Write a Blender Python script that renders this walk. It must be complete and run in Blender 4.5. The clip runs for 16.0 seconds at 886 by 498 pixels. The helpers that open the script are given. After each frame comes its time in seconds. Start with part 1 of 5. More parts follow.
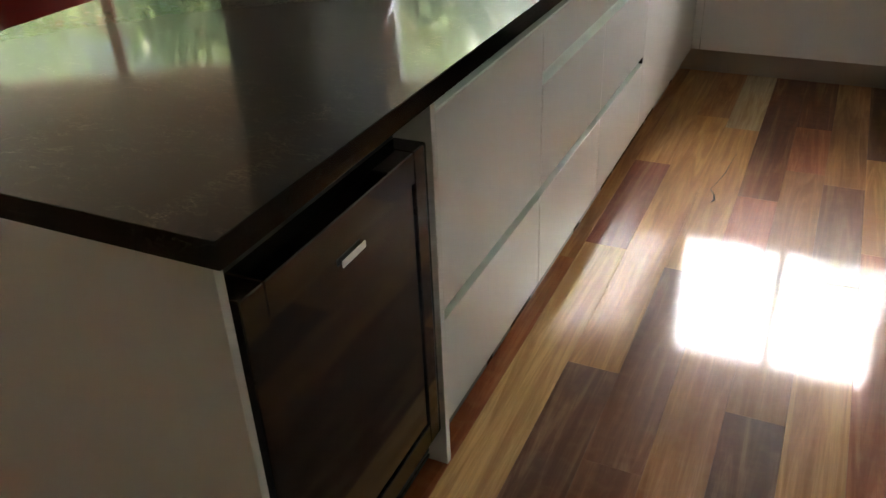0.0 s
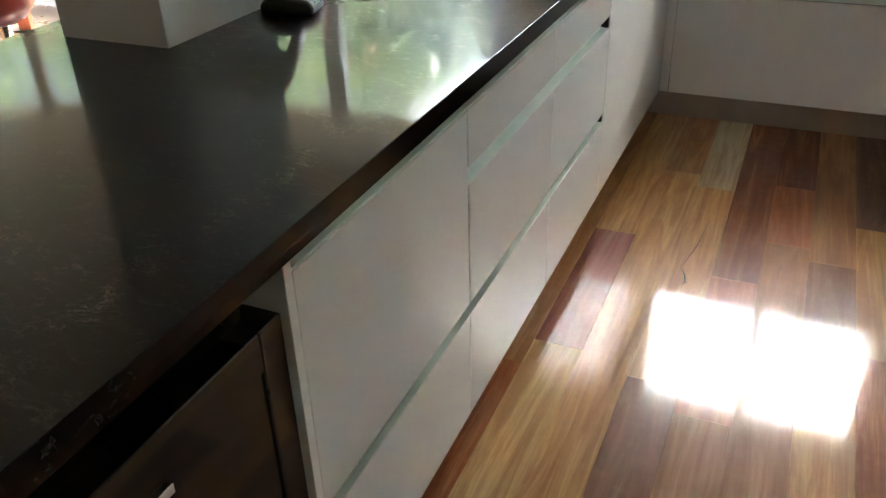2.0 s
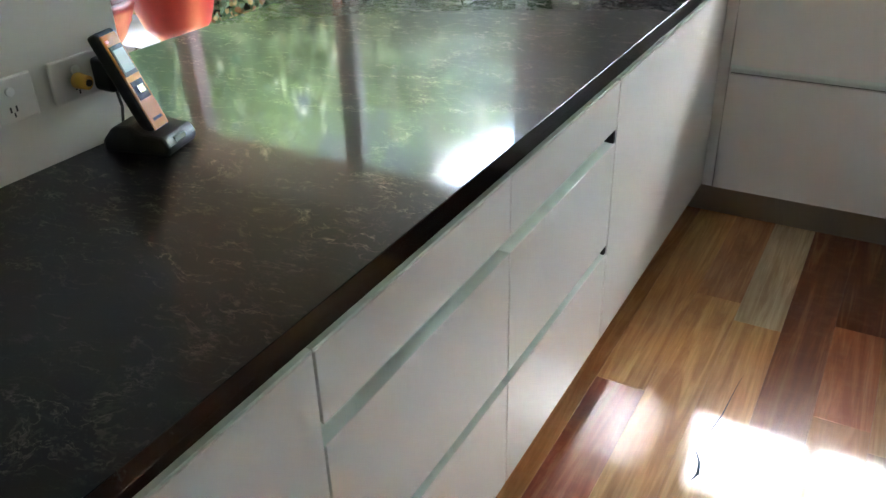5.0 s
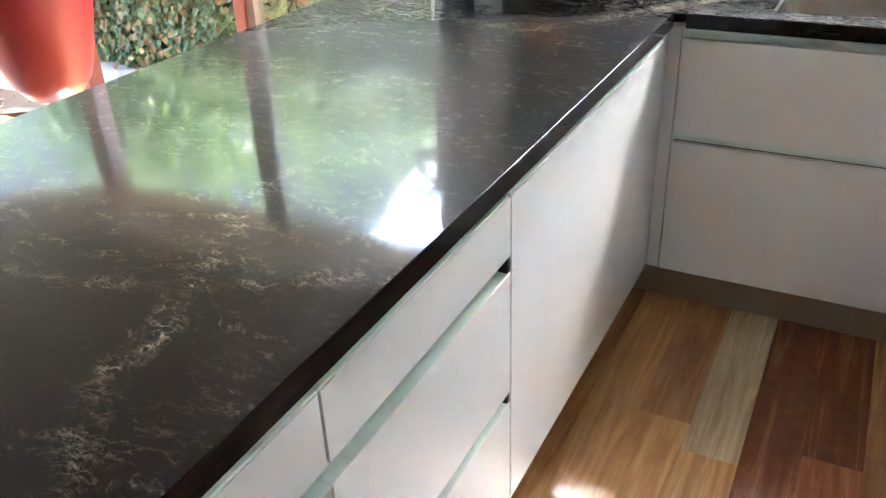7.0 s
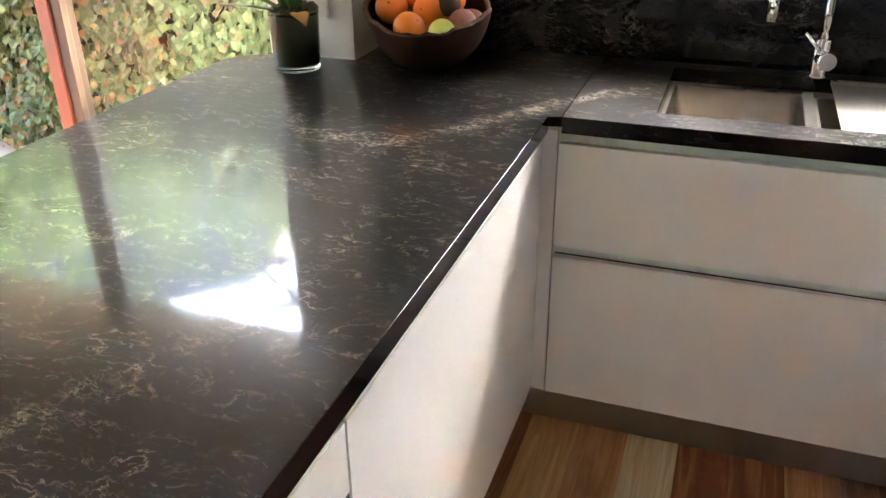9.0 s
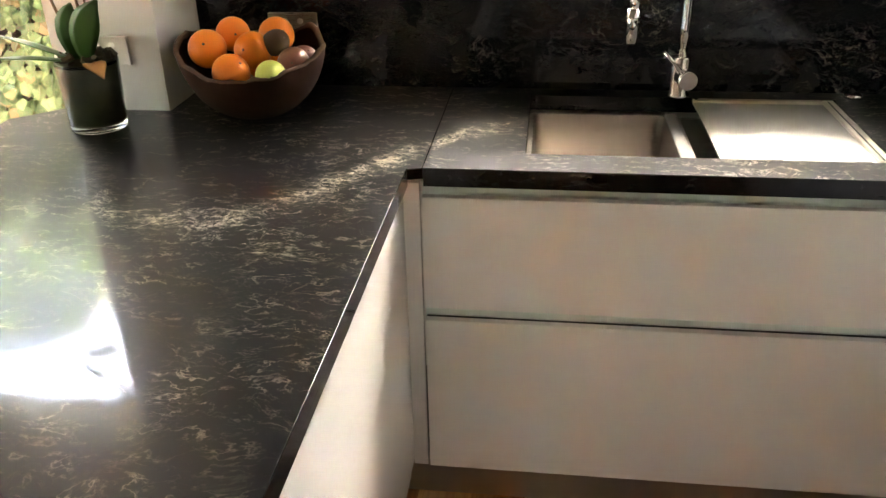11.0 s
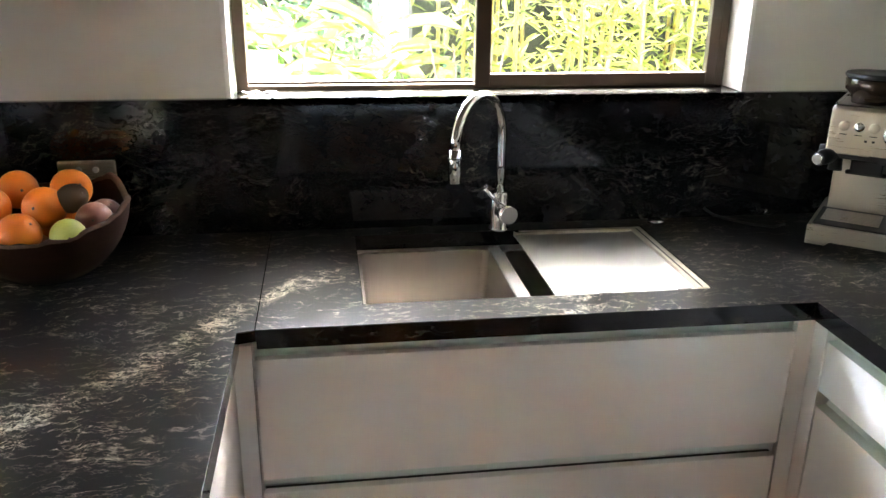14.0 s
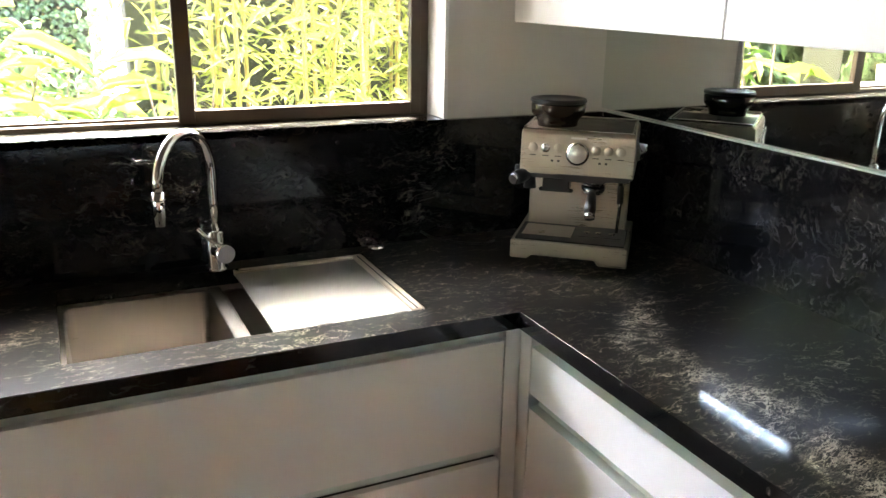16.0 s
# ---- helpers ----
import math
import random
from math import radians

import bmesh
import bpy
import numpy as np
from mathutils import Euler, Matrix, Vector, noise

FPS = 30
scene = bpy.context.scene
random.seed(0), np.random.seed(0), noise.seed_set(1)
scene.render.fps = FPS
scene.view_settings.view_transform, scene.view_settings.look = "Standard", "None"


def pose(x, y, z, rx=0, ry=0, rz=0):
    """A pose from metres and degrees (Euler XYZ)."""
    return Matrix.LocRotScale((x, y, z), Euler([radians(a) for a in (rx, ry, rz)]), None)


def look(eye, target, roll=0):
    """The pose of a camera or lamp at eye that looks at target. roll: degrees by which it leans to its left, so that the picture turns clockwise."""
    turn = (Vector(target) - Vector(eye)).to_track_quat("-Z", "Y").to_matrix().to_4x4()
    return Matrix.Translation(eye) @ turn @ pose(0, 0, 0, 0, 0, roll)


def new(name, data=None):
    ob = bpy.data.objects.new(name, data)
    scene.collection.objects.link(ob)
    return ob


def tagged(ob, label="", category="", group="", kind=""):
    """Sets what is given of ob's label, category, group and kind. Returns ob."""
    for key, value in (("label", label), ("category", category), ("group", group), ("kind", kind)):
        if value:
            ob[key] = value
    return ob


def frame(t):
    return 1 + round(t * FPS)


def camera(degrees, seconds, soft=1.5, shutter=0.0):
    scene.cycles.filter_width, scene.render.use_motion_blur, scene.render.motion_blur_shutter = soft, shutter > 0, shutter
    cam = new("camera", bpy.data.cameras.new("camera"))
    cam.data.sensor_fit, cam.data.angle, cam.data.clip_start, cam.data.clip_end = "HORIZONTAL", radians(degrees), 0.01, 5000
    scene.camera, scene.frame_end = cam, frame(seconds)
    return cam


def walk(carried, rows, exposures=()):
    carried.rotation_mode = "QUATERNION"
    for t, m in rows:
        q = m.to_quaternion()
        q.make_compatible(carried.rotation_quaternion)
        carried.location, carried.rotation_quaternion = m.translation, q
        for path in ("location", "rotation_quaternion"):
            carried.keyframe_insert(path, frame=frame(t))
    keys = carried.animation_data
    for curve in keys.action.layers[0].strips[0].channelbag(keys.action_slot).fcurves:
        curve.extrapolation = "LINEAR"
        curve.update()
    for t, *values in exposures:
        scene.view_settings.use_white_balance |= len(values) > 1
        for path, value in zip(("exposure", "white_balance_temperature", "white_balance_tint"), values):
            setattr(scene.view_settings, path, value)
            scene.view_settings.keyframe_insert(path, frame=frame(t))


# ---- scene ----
cam = camera(56.5, 16.0)
PATH = [
    (0, (0.069, 0.206, 1.39), (-0.692, 1.747, 0.367), -2.6),
    (0.5, (0.023, 0.321, 1.394), (-0.752, 1.864, 0.385), -2.3),
    (1, (-0.041, 0.449, 1.408), (-0.747, 2.033, 0.412), -1.8),
    (1.5, (-0.05, 0.559, 1.405), (-0.727, 2.156, 0.409), -1.5),
    (2, (-0.008, 0.717, 1.398), (-0.716, 2.288, 0.383), -1.9),
    (2.5, (0.04, 0.87, 1.411), (-0.745, 2.405, 0.397), -1.1),
    (3, (0.029, 1.002, 1.4), (-0.811, 2.508, 0.386), -2.5),
    (3.5, (-0.011, 1.152, 1.423), (-0.852, 2.675, 0.438), -2.4),
    (4, (-0.029, 1.228, 1.436), (-0.843, 2.804, 0.511), -1.6),
    (4.2, (-0.008, 1.247, 1.451), (-0.826, 2.81, 0.51), -1.5),
    (6.3, (0.0, 1.857, 1.452), (-0.933, 3.317, 0.453), -2.7),
    (6.5, (-0.012, 1.911, 1.46), (-0.919, 3.391, 0.466), -3.0),
    (7, (-0.041, 2.005, 1.471), (-0.871, 3.542, 0.497), -2.4),
    (7.5, (-0.06, 2.107, 1.476), (-0.827, 3.683, 0.513), -1.8),
    (8, (-0.062, 2.259, 1.507), (-0.771, 3.869, 0.555), -1.6),
    (8.2, (-0.061, 2.297, 1.514), (-0.757, 3.927, 0.587), -1.0),
    (10.3, (-0.315, 2.66, 1.545), (-0.668, 4.395, 0.615), -1.4),
    (10.5, (-0.301, 2.676, 1.546), (-0.614, 4.415, 0.609), -1.2),
    (11, (-0.257, 2.738, 1.54), (-0.491, 4.502, 0.628), -1.2),
    (11.5, (-0.253, 2.769, 1.559), (-0.501, 4.56, 0.703), -1.0),
    (12, (-0.307, 2.817, 1.583), (-0.525, 4.652, 0.818), -1.3),
    (12.5, (-0.351, 2.835, 1.589), (-0.512, 4.701, 0.887), -1.1),
    (13, (-0.368, 2.851, 1.581), (-0.416, 4.729, 0.897), -0.3),
    (13.5, (-0.365, 2.858, 1.585), (-0.267, 4.734, 0.9), 0.4),
    (14, (-0.354, 2.858, 1.588), (-0.087, 4.722, 0.912), 0.6),
    (14.5, (-0.331, 2.863, 1.587), (0.083, 4.7, 0.915), 0.7),
    (15, (-0.301, 2.859, 1.59), (0.255, 4.662, 0.926), 0.8),
    (15.5, (-0.268, 2.848, 1.596), (0.427, 4.616, 0.971), 0.9),
    (16, (-0.257, 2.836, 1.599), (0.564, 4.557, 0.996), 1.1),
]
# stops, kelvin and tint as the clip's own camera adapts
EXPOSURES = [(0.0, 5.3, 7400, 5), (1.5, 5.52, 6900, 1), (4.0, 5.57, 6300, 1), (6.5, 6.17, 6200, 3), (8.0, 6.4, 6350, 12), (10.5, 6.4, 7900, 10), (11.5, 6.5, 7500, 10), (12.5, 6.45, 6500, 9), (14.5, 6.12, 6800, 9), (16.0, 5.95, 7150, 9)]
walk(cam, [(t, look(eye, target, roll)) for t, eye, target, roll in PATH], EXPOSURES)


# ---------------------------------------------------------------- light
SUN_EL, SUN_AZ = 60.0, 12.0          # degrees; azimuth clockwise from +y
world = bpy.data.worlds.new("world")
scene.world = world
world.use_nodes = True
wn = world.node_tree.nodes
sky = wn.new("ShaderNodeTexSky")
sky.sky_type, sky.sun_disc = "NISHITA", False
sky.sun_elevation, sky.sun_rotation = radians(SUN_EL), radians(SUN_AZ)
sky.air_density, sky.dust_density, sky.ozone_density = 1.0, 3.0, 1.0
world.node_tree.links.new(sky.outputs[0], wn["Background"].inputs[0])
wn["Background"].inputs[1].default_value = 0.15
sun_data = bpy.data.lights.new("sun", "SUN")
sun_data.energy, sun_data.angle, sun_data.color = 2.1, radians(0.6), (1.0, 0.95, 0.86)
sun = new("sun", sun_data)
sa = radians(SUN_AZ)
sun.matrix_world = look((0, 0, 0), (-math.sin(sa) * math.cos(radians(SUN_EL)), -math.cos(sa) * math.cos(radians(SUN_EL)), -math.sin(radians(SUN_EL))))


# ---------------------------------------------------------------- materials
def node_mat(name):
    m = bpy.data.materials.new(name)
    m.use_nodes = True
    nt = m.node_tree
    return m, nt, nt.nodes["Principled BSDF"]


def add(nt, kind, **values):
    n = nt.nodes.new(kind)
    for key, value in values.items():
        if key in n.inputs:
            n.inputs[key].default_value = value
    return n


def coords(nt, scale=(1, 1, 1), turn=(0, 0, 0)):
    tc = nt.nodes.new("ShaderNodeTexCoord")
    mp = nt.nodes.new("ShaderNodeMapping")
    mp.inputs["Scale"].default_value = scale
    mp.inputs["Rotation"].default_value = turn
    nt.links.new(tc.outputs["Object"], mp.inputs["Vector"])
    return mp.outputs["Vector"]


def noise_tex(nt, vec, scale, detail=4.0, rough=0.55, distort=0.0):
    n = add(nt, "ShaderNodeTexNoise", Scale=scale, Detail=detail, Roughness=rough, Distortion=distort)
    nt.links.new(vec, n.inputs["Vector"])
    return n.outputs["Fac"]


def ramp(nt, fac, stops):
    r = nt.nodes.new("ShaderNodeValToRGB")
    e = r.color_ramp.elements
    while len(e) < len(stops):
        e.new(0.5)
    for el, (p, c) in zip(e, stops):
        el.position = p
        el.color = (*c, 1) if isinstance(c, tuple) else (c, c, c, 1)
    nt.links.new(fac, r.inputs["Fac"])
    return r.outputs["Color"]


def mix(nt, fac, a, b, blend="MIX"):
    n = nt.nodes.new("ShaderNodeMix")
    n.data_type, n.blend_type = "RGBA", blend
    for k, v in ((0, fac), (6, a), (7, b)):
        sock = n.inputs[k]
        if isinstance(v, (int, float)):
            sock.default_value = v if k == 0 else (v, v, v, 1)
        elif isinstance(v, tuple):
            sock.default_value = (*v, 1)
        else:
            nt.links.new(v, sock)
    return n.outputs[2]


def maths(nt, op, a, b=0.0):
    n = nt.nodes.new("ShaderNodeMath")
    n.operation = op
    for i, v in enumerate((a, b)):
        if isinstance(v, (int, float)):
            n.inputs[i].default_value = v
        else:
            nt.links.new(v, n.inputs[i])
    return n.outputs[0]


def bump(nt, bs, height, strength=0.2, dist=0.002):
    b = add(nt, "ShaderNodeBump", Strength=strength, Distance=dist)
    nt.links.new(height, b.inputs["Height"])
    nt.links.new(b.outputs[0], bs.inputs["Normal"])


def surface(name, col, rough=0.5, metal=0.0, var=0.12, scale=6.0, fine=90.0, relief=0.1, rvar=0.08, stretch=(1, 1, 1), coat=0.0, spec=0.5):
    """A plain worked surface: broad tone changes, fine grain, uneven gloss, slight relief."""
    m, nt, bs = node_mat(name)
    v = coords(nt, stretch)
    broad, grain = noise_tex(nt, v, scale, 3), noise_tex(nt, v, fine, 5)
    dark = tuple(c * (1 - var) for c in col)
    light = tuple(min(1, c * (1 + var)) for c in col)
    c1 = mix(nt, broad, dark, light)
    c2 = mix(nt, 0.35, c1, mix(nt, grain, dark, light))
    nt.links.new(c2, bs.inputs["Base Color"])
    r = maths(nt, "ADD", maths(nt, "MULTIPLY", broad, 2 * rvar), rough - rvar)
    nt.links.new(r, bs.inputs["Roughness"])
    bs.inputs["Metallic"].default_value = metal
    bs.inputs["Coat Weight"].default_value = coat
    bs.inputs["Specular IOR Level"].default_value = spec
    if relief:
        bump(nt, bs, grain, relief, 0.001)
    return m


def stone_mat(name="black_veined_stone", amount=1.0, shift=0.0, seams=True, upright=False, gloss=0.045, sheen=0.10, body=1.0):
    """Black engineered stone: broken fibrous pale veins, a few gathered into seams, under a polish."""
    m, nt, bs = node_mat(name)
    tc = nt.nodes.new("ShaderNodeTexCoord")
    raw = tc.outputs["Object"]

    def warped(source, scale, amount_, detail):
        w = add(nt, "ShaderNodeTexNoise", Scale=scale, Detail=detail, Roughness=0.6)
        nt.links.new(source, w.inputs["Vector"])
        sub = nt.nodes.new("ShaderNodeVectorMath")
        sub.operation = "SUBTRACT"
        nt.links.new(w.outputs["Color"], sub.inputs[0])
        sub.inputs[1].default_value = (0.5, 0.5, 0.5)
        vm = nt.nodes.new("ShaderNodeVectorMath")
        vm.operation = "MULTIPLY_ADD"
        nt.links.new(sub.outputs[0], vm.inputs[0])
        vm.inputs[1].default_value = (amount_, amount_, amount_)
        nt.links.new(source, vm.inputs[2])
        return vm.outputs[0]
    bent_v = warped(warped(raw, 3.0, 0.16, 3.0), 34.0, 0.022, 4.0)
    mp = nt.nodes.new("ShaderNodeMapping")
    mp.inputs["Rotation"].default_value = (0, radians(35) if upright else 0, radians(-10))
    mp.inputs["Location"].default_value = (shift, shift * 0.7, shift * 0.3)
    mp.inputs["Scale"].default_value = (0.62, 1.5, 1.5)
    nt.links.new(bent_v, mp.inputs["Vector"])
    v = mp.outputs["Vector"]

    def vein(scale, width, detail, rough):
        n = noise_tex(nt, v, scale, detail, rough)
        d = maths(nt, "ABSOLUTE", maths(nt, "SUBTRACT", n, 0.5))
        return ramp(nt, d, [(0.0, 1.0), (width * 0.4, 0.5), (width, 0.0)])

    def both(a, b):
        return mix(nt, 1.0, a, b, "MULTIPLY")

    def plus(a, b):
        return mix(nt, 1.0, a, b, "ADD")
    fibre = vein(19.0, 0.022, 3.5, 0.60)
    fine = vein(36.0, 0.027, 3.0, 0.62)
    broken = ramp(nt, noise_tex(nt, v, 24, 3), [(0.47, 0.0), (0.60, 1.0)])
    broken2 = ramp(nt, noise_tex(nt, v, 41, 3), [(0.45, 0.0), (0.62, 1.0)])
    drift = ramp(nt, noise_tex(nt, v, 3.4, 4, 0.6), [(0.40, 0.05), (0.64, 1.0)])
    hair = both(vein(2.1, 0.0042, 6.0, 0.55), broken2)
    field = plus(both(both(fibre, broken), drift), both(both(both(fine, broken2), drift), 0.38))
    zone = vein(1.5, 0.040, 4.0, 0.55)
    field = plus(both(field, 0.75), both(both(both(zone, plus(fibre, fine)), broken2), 0.55))
    field = plus(field, both(hair, 0.35))
    sep = nt.nodes.new("ShaderNodeSeparateXYZ")
    nt.links.new(bent_v, sep.inputs[0])
    if seams:
        # veins thin out towards the free end of the island
        far = ramp(nt, maths(nt, "MULTIPLY", sep.outputs[1], 0.2), [(0.34, 0.10), (0.50, 0.62), (0.74, 1.0)])
        field = both(field, far)
        strand = plus(plus(fine, fibre), both(vein(58.0, 0.05, 3.0, 0.6), 0.6))
        strand = both(strand, ramp(nt, noise_tex(nt, raw, 17, 3), [(0.40, 0.08), (0.58, 1.0)]))
        strand = both(strand, ramp(nt, noise_tex(nt, v, 30, 3), [(0.36, 0.35), (0.54, 1.0)]))

        def seam(across, along_, start, length, low, span, stops, width, strength, fade):
            """A gathering of veins along a curve: across = low + span * curve(along)."""
            u = maths(nt, "MULTIPLY", maths(nt, "SUBTRACT", along_, start), 1.0 / length)
            line = maths(nt, "ADD", maths(nt, "MULTIPLY", ramp(nt, u, stops), span), low)
            off = maths(nt, "ABSOLUTE", maths(nt, "SUBTRACT", across, line))
            near_ = ramp(nt, off, [(0.0, 1.0), (width * 0.4, 0.6), (width, 0.0)])
            near_ = both(near_, ramp(nt, u, fade))
            return both(both(near_, strand), 1.5 * strength)
        sx, sy = sep.outputs[0], sep.outputs[1]
        field = plus(field, seam(sy, sx, -1.25, 1.0, 3.9, 1.0, [(0.0, 0.45), (0.13, 0.27), (0.25, 0.12), (0.42, 0.11), (0.50, 0.23), (0.67, 0.42), (0.80, 0.62), (1.0, 0.72)], 0.060, 0.95, [(0.0, 0.2), (0.12, 0.7), (0.3, 1.0), (0.85, 1.0), (1.0, 0.0)]))
        field = plus(field, seam(sx, sy, 3.2, 1.1, 0.6, 0.5, [(0.0, 0.5), (0.3, 0.36), (0.5, 0.38), (0.64, 0.30), (0.8, 0.36), (0.95, 0.68)], 0.075, 1.5, [(0.0, 0.0), (0.25, 0.8), (0.5, 1.0), (0.9, 0.9), (1.0, 0.2)]))
        field = plus(field, seam(sx, sy, 2.3, 1.1, -0.9, 0.4, [(0.0, 0.70), (0.14, 0.50), (0.27, 0.38), (0.47, 0.18), (0.57, 0.05), (0.83, 0.28), (1.0, 0.5)], 0.035, 0.75, [(0.0, 0.1), (0.15, 0.9), (0.5, 0.8), (0.7, 0.35), (1.0, 0.1)]))
        field = plus(field, seam(sy, sx, -1.2, 0.7, 2.5, 0.5, [(0.0, 0.1), (0.5, 0.25), (0.8, 0.44), (0.93, 0.52), (1.0, 0.6)], 0.03, 0.55, [(0.0, 0.1), (0.6, 0.5), (1.0, 1.0)]))
    if upright:
        field = both(field, ramp(nt, noise_tex(nt, raw, 3.1, 3, 0.55), [(0.42, 0.12), (0.62, 1.0)]))
    tot = both(field, amount)
    tone = noise_tex(nt, raw, 9, 5)
    base = mix(nt, tone, tuple(body * c for c in (0.0010, 0.0010, 0.0014)), tuple(body * c for c in (0.0034, 0.0034, 0.0040)))
    speck = ramp(nt, noise_tex(nt, raw, 260, 2), [(0.66, 0.0), (0.75, 0.012)])
    base = plus(base, speck)
    vc = mix(nt, noise_tex(nt, raw, 4, 2), (0.52, 0.50, 0.44), (0.40, 0.32, 0.22))
    nt.links.new(mix(nt, tot, base, vc), bs.inputs["Base Color"])
    bs.inputs["Roughness"].default_value = 0.33
    bs.inputs["IOR"].default_value = 1.45
    bs.inputs["Specular IOR Level"].default_value = sheen
    bs.inputs["Coat Weight"].default_value = 1.0
    bs.inputs["Coat IOR"].default_value = 1.42
    nt.links.new(ramp(nt, noise_tex(nt, raw, 14, 4), [(0.3, gloss), (0.7, gloss + 0.04)]), bs.inputs["Coat Roughness"])
    return m


def timber_mat():
    """Polished hardwood boards: tone from each board's own colour, long grain, gum veins."""
    m, nt, bs = node_mat("polished_hardwood")
    info = nt.nodes.new("ShaderNodeObjectInfo")
    tc = nt.nodes.new("ShaderNodeTexCoord")
    rnd = maths(nt, "MULTIPLY", info.outputs["Random"], 37.0)
    comb = nt.nodes.new("ShaderNodeCombineXYZ")
    nt.links.new(rnd, comb.inputs[0])
    nt.links.new(rnd, comb.inputs[1])
    vm = nt.nodes.new("ShaderNodeVectorMath")
    nt.links.new(tc.outputs["Object"], vm.inputs[0])
    nt.links.new(comb.outputs[0], vm.inputs[1])

    def mapped(scale):
        mp = nt.nodes.new("ShaderNodeMapping")
        mp.inputs["Scale"].default_value = scale
        nt.links.new(vm.outputs[0], mp.inputs["Vector"])
        return mp.outputs["Vector"]
    long_v, mid_v = mapped((11, 0.8, 1)), mapped((60, 2.2, 1))
    bands = noise_tex(nt, long_v, 1.6, 5, 0.6, 1.6)
    fibre = noise_tex(nt, mid_v, 2.0, 6, 0.7, 0.4)
    fleck = noise_tex(nt, mapped((150, 14, 1)), 2.0, 3, 0.6)
    curl = noise_tex(nt, mapped((6, 9, 1)), 3.0, 3)
    body = info.outputs["Color"]
    dark = mix(nt, 1.0, body, (0.60, 0.50, 0.44), "MULTIPLY")
    pale = mix(nt, 0.45, body, (0.62, 0.42, 0.20))
    c = mix(nt, ramp(nt, bands, [(0.38, 0.0), (0.58, 1.0)]), dark, body)
    c = mix(nt, ramp(nt, bands, [(0.52, 0.0), (0.74, 0.75)]), c, pale)
    c = mix(nt, ramp(nt, fibre, [(0.36, 0.55), (0.58, 0.0)]), c, dark)
    c = mix(nt, ramp(nt, fleck, [(0.62, 0.0), (0.75, 0.35)]), c, dark)
    c = mix(nt, ramp(nt, curl, [(0.5, 0.0), (0.75, 0.18)]), c, pale)
    nt.links.new(c, bs.inputs["Base Color"])
    nt.links.new(ramp(nt, noise_tex(nt, tc.outputs["Object"], 5, 4), [(0.3, 0.30), (0.7, 0.40)]), bs.inputs["Roughness"])
    bs.inputs["Specular IOR Level"].default_value = 0.16
    bs.inputs["Coat Weight"].default_value = 0.6
    bs.inputs["Coat Roughness"].default_value = 0.075
    bump(nt, bs, fibre, 0.06, 0.0006)
    return m


def leaf_mat(name, lo, hi, glow=0.5, dead=None):
    m, nt, bs = node_mat(name)
    geo = nt.nodes.new("ShaderNodeNewGeometry")
    rnd = geo.outputs["Random Per Island"]
    stops = [(0.0, lo), (0.75, hi), (1.0, tuple(min(1, c * 1.5) for c in hi))]
    if dead:
        stops = [(0.0, dead), (0.04, dead), (0.10, lo), (0.8, hi), (1.0, tuple(min(1, c * 1.5) for c in hi))]
    c = ramp(nt, rnd, stops)
    c = mix(nt, 0.3, c, mix(nt, noise_tex(nt, coords(nt), 25, 3), lo, hi))
    nt.links.new(c, bs.inputs["Base Color"])
    bs.inputs["Roughness"].default_value = 0.45
    tr = nt.nodes.new("ShaderNodeBsdfTranslucent")
    nt.links.new(c, tr.inputs["Color"])
    ms = nt.nodes.new("ShaderNodeMixShader")
    ms.inputs[0].default_value = glow
    nt.links.new(bs.outputs[0], ms.inputs[1])
    nt.links.new(tr.outputs[0], ms.inputs[2])
    nt.links.new(ms.outputs[0], nt.nodes["Material Output"].inputs["Surface"])
    return m


def glass_mat(name, col=(1, 1, 1), rough=0.0, ior=1.45):
    m, nt, bs = node_mat(name)
    bs.inputs["Base Color"].default_value = (*col, 1)
    bs.inputs["Transmission Weight"].default_value = 1.0
    bs.inputs["Roughness"].default_value = rough
    bs.inputs["IOR"].default_value = ior
    return m


def steel_mat(name, col=(0.62, 0.60, 0.57), rough=0.28, stretch=(3, 3, 160), relief=0.05):
    m, nt, bs = node_mat(name)
    v = coords(nt, stretch)
    brush = noise_tex(nt, v, 4, 4, 0.6)
    smear = noise_tex(nt, coords(nt), 9, 4)
    nt.links.new(mix(nt, smear, tuple(c * 0.85 for c in col), col), bs.inputs["Base Color"])
    r = maths(nt, "ADD", maths(nt, "MULTIPLY", brush, 0.16), maths(nt, "ADD", maths(nt, "MULTIPLY", smear, 0.12), rough - 0.14))
    nt.links.new(r, bs.inputs["Roughness"])
    bs.inputs["Metallic"].default_value = 1.0
    if relief:
        bump(nt, bs, brush, relief, 0.0004)
    return m


# Splashback copy of the bench stone: veins dimmed for shade, body lifted for daylight.
STONE, STONE_SHADED, TIMBER = stone_mat(), stone_mat("black_stone_shaded_faint_veins", 0.30, 3.7, False, True, 0.045, 0.03, 3.2), timber_mat()
# East copy likewise: weaker veins, body colour raised in place of light.
STONE_EAST = stone_mat("black_stone_pale_veins", 0.48, 5.3, False, True, 0.045, 0.03, 2.6)
# Edge copy of the bench stone: veins all but removed to paint in shade.
STONE_EDGE = stone_mat("black_stone_polished_shaded_edge", 0.10, 1.9, False, False, 0.08, 0.0)
WHITE_DOOR = surface("white_satin_lacquer", (0.78, 0.765, 0.74), 0.24, var=0.02, scale=2, fine=300, relief=0.02, rvar=0.04)
# Carcass greyed so that the gaps between fronts read as shade.
CARCASS = surface("shaded_carcass_board", (0.16, 0.15, 0.14), 0.6, var=0.05, scale=4, fine=200, relief=0.02)
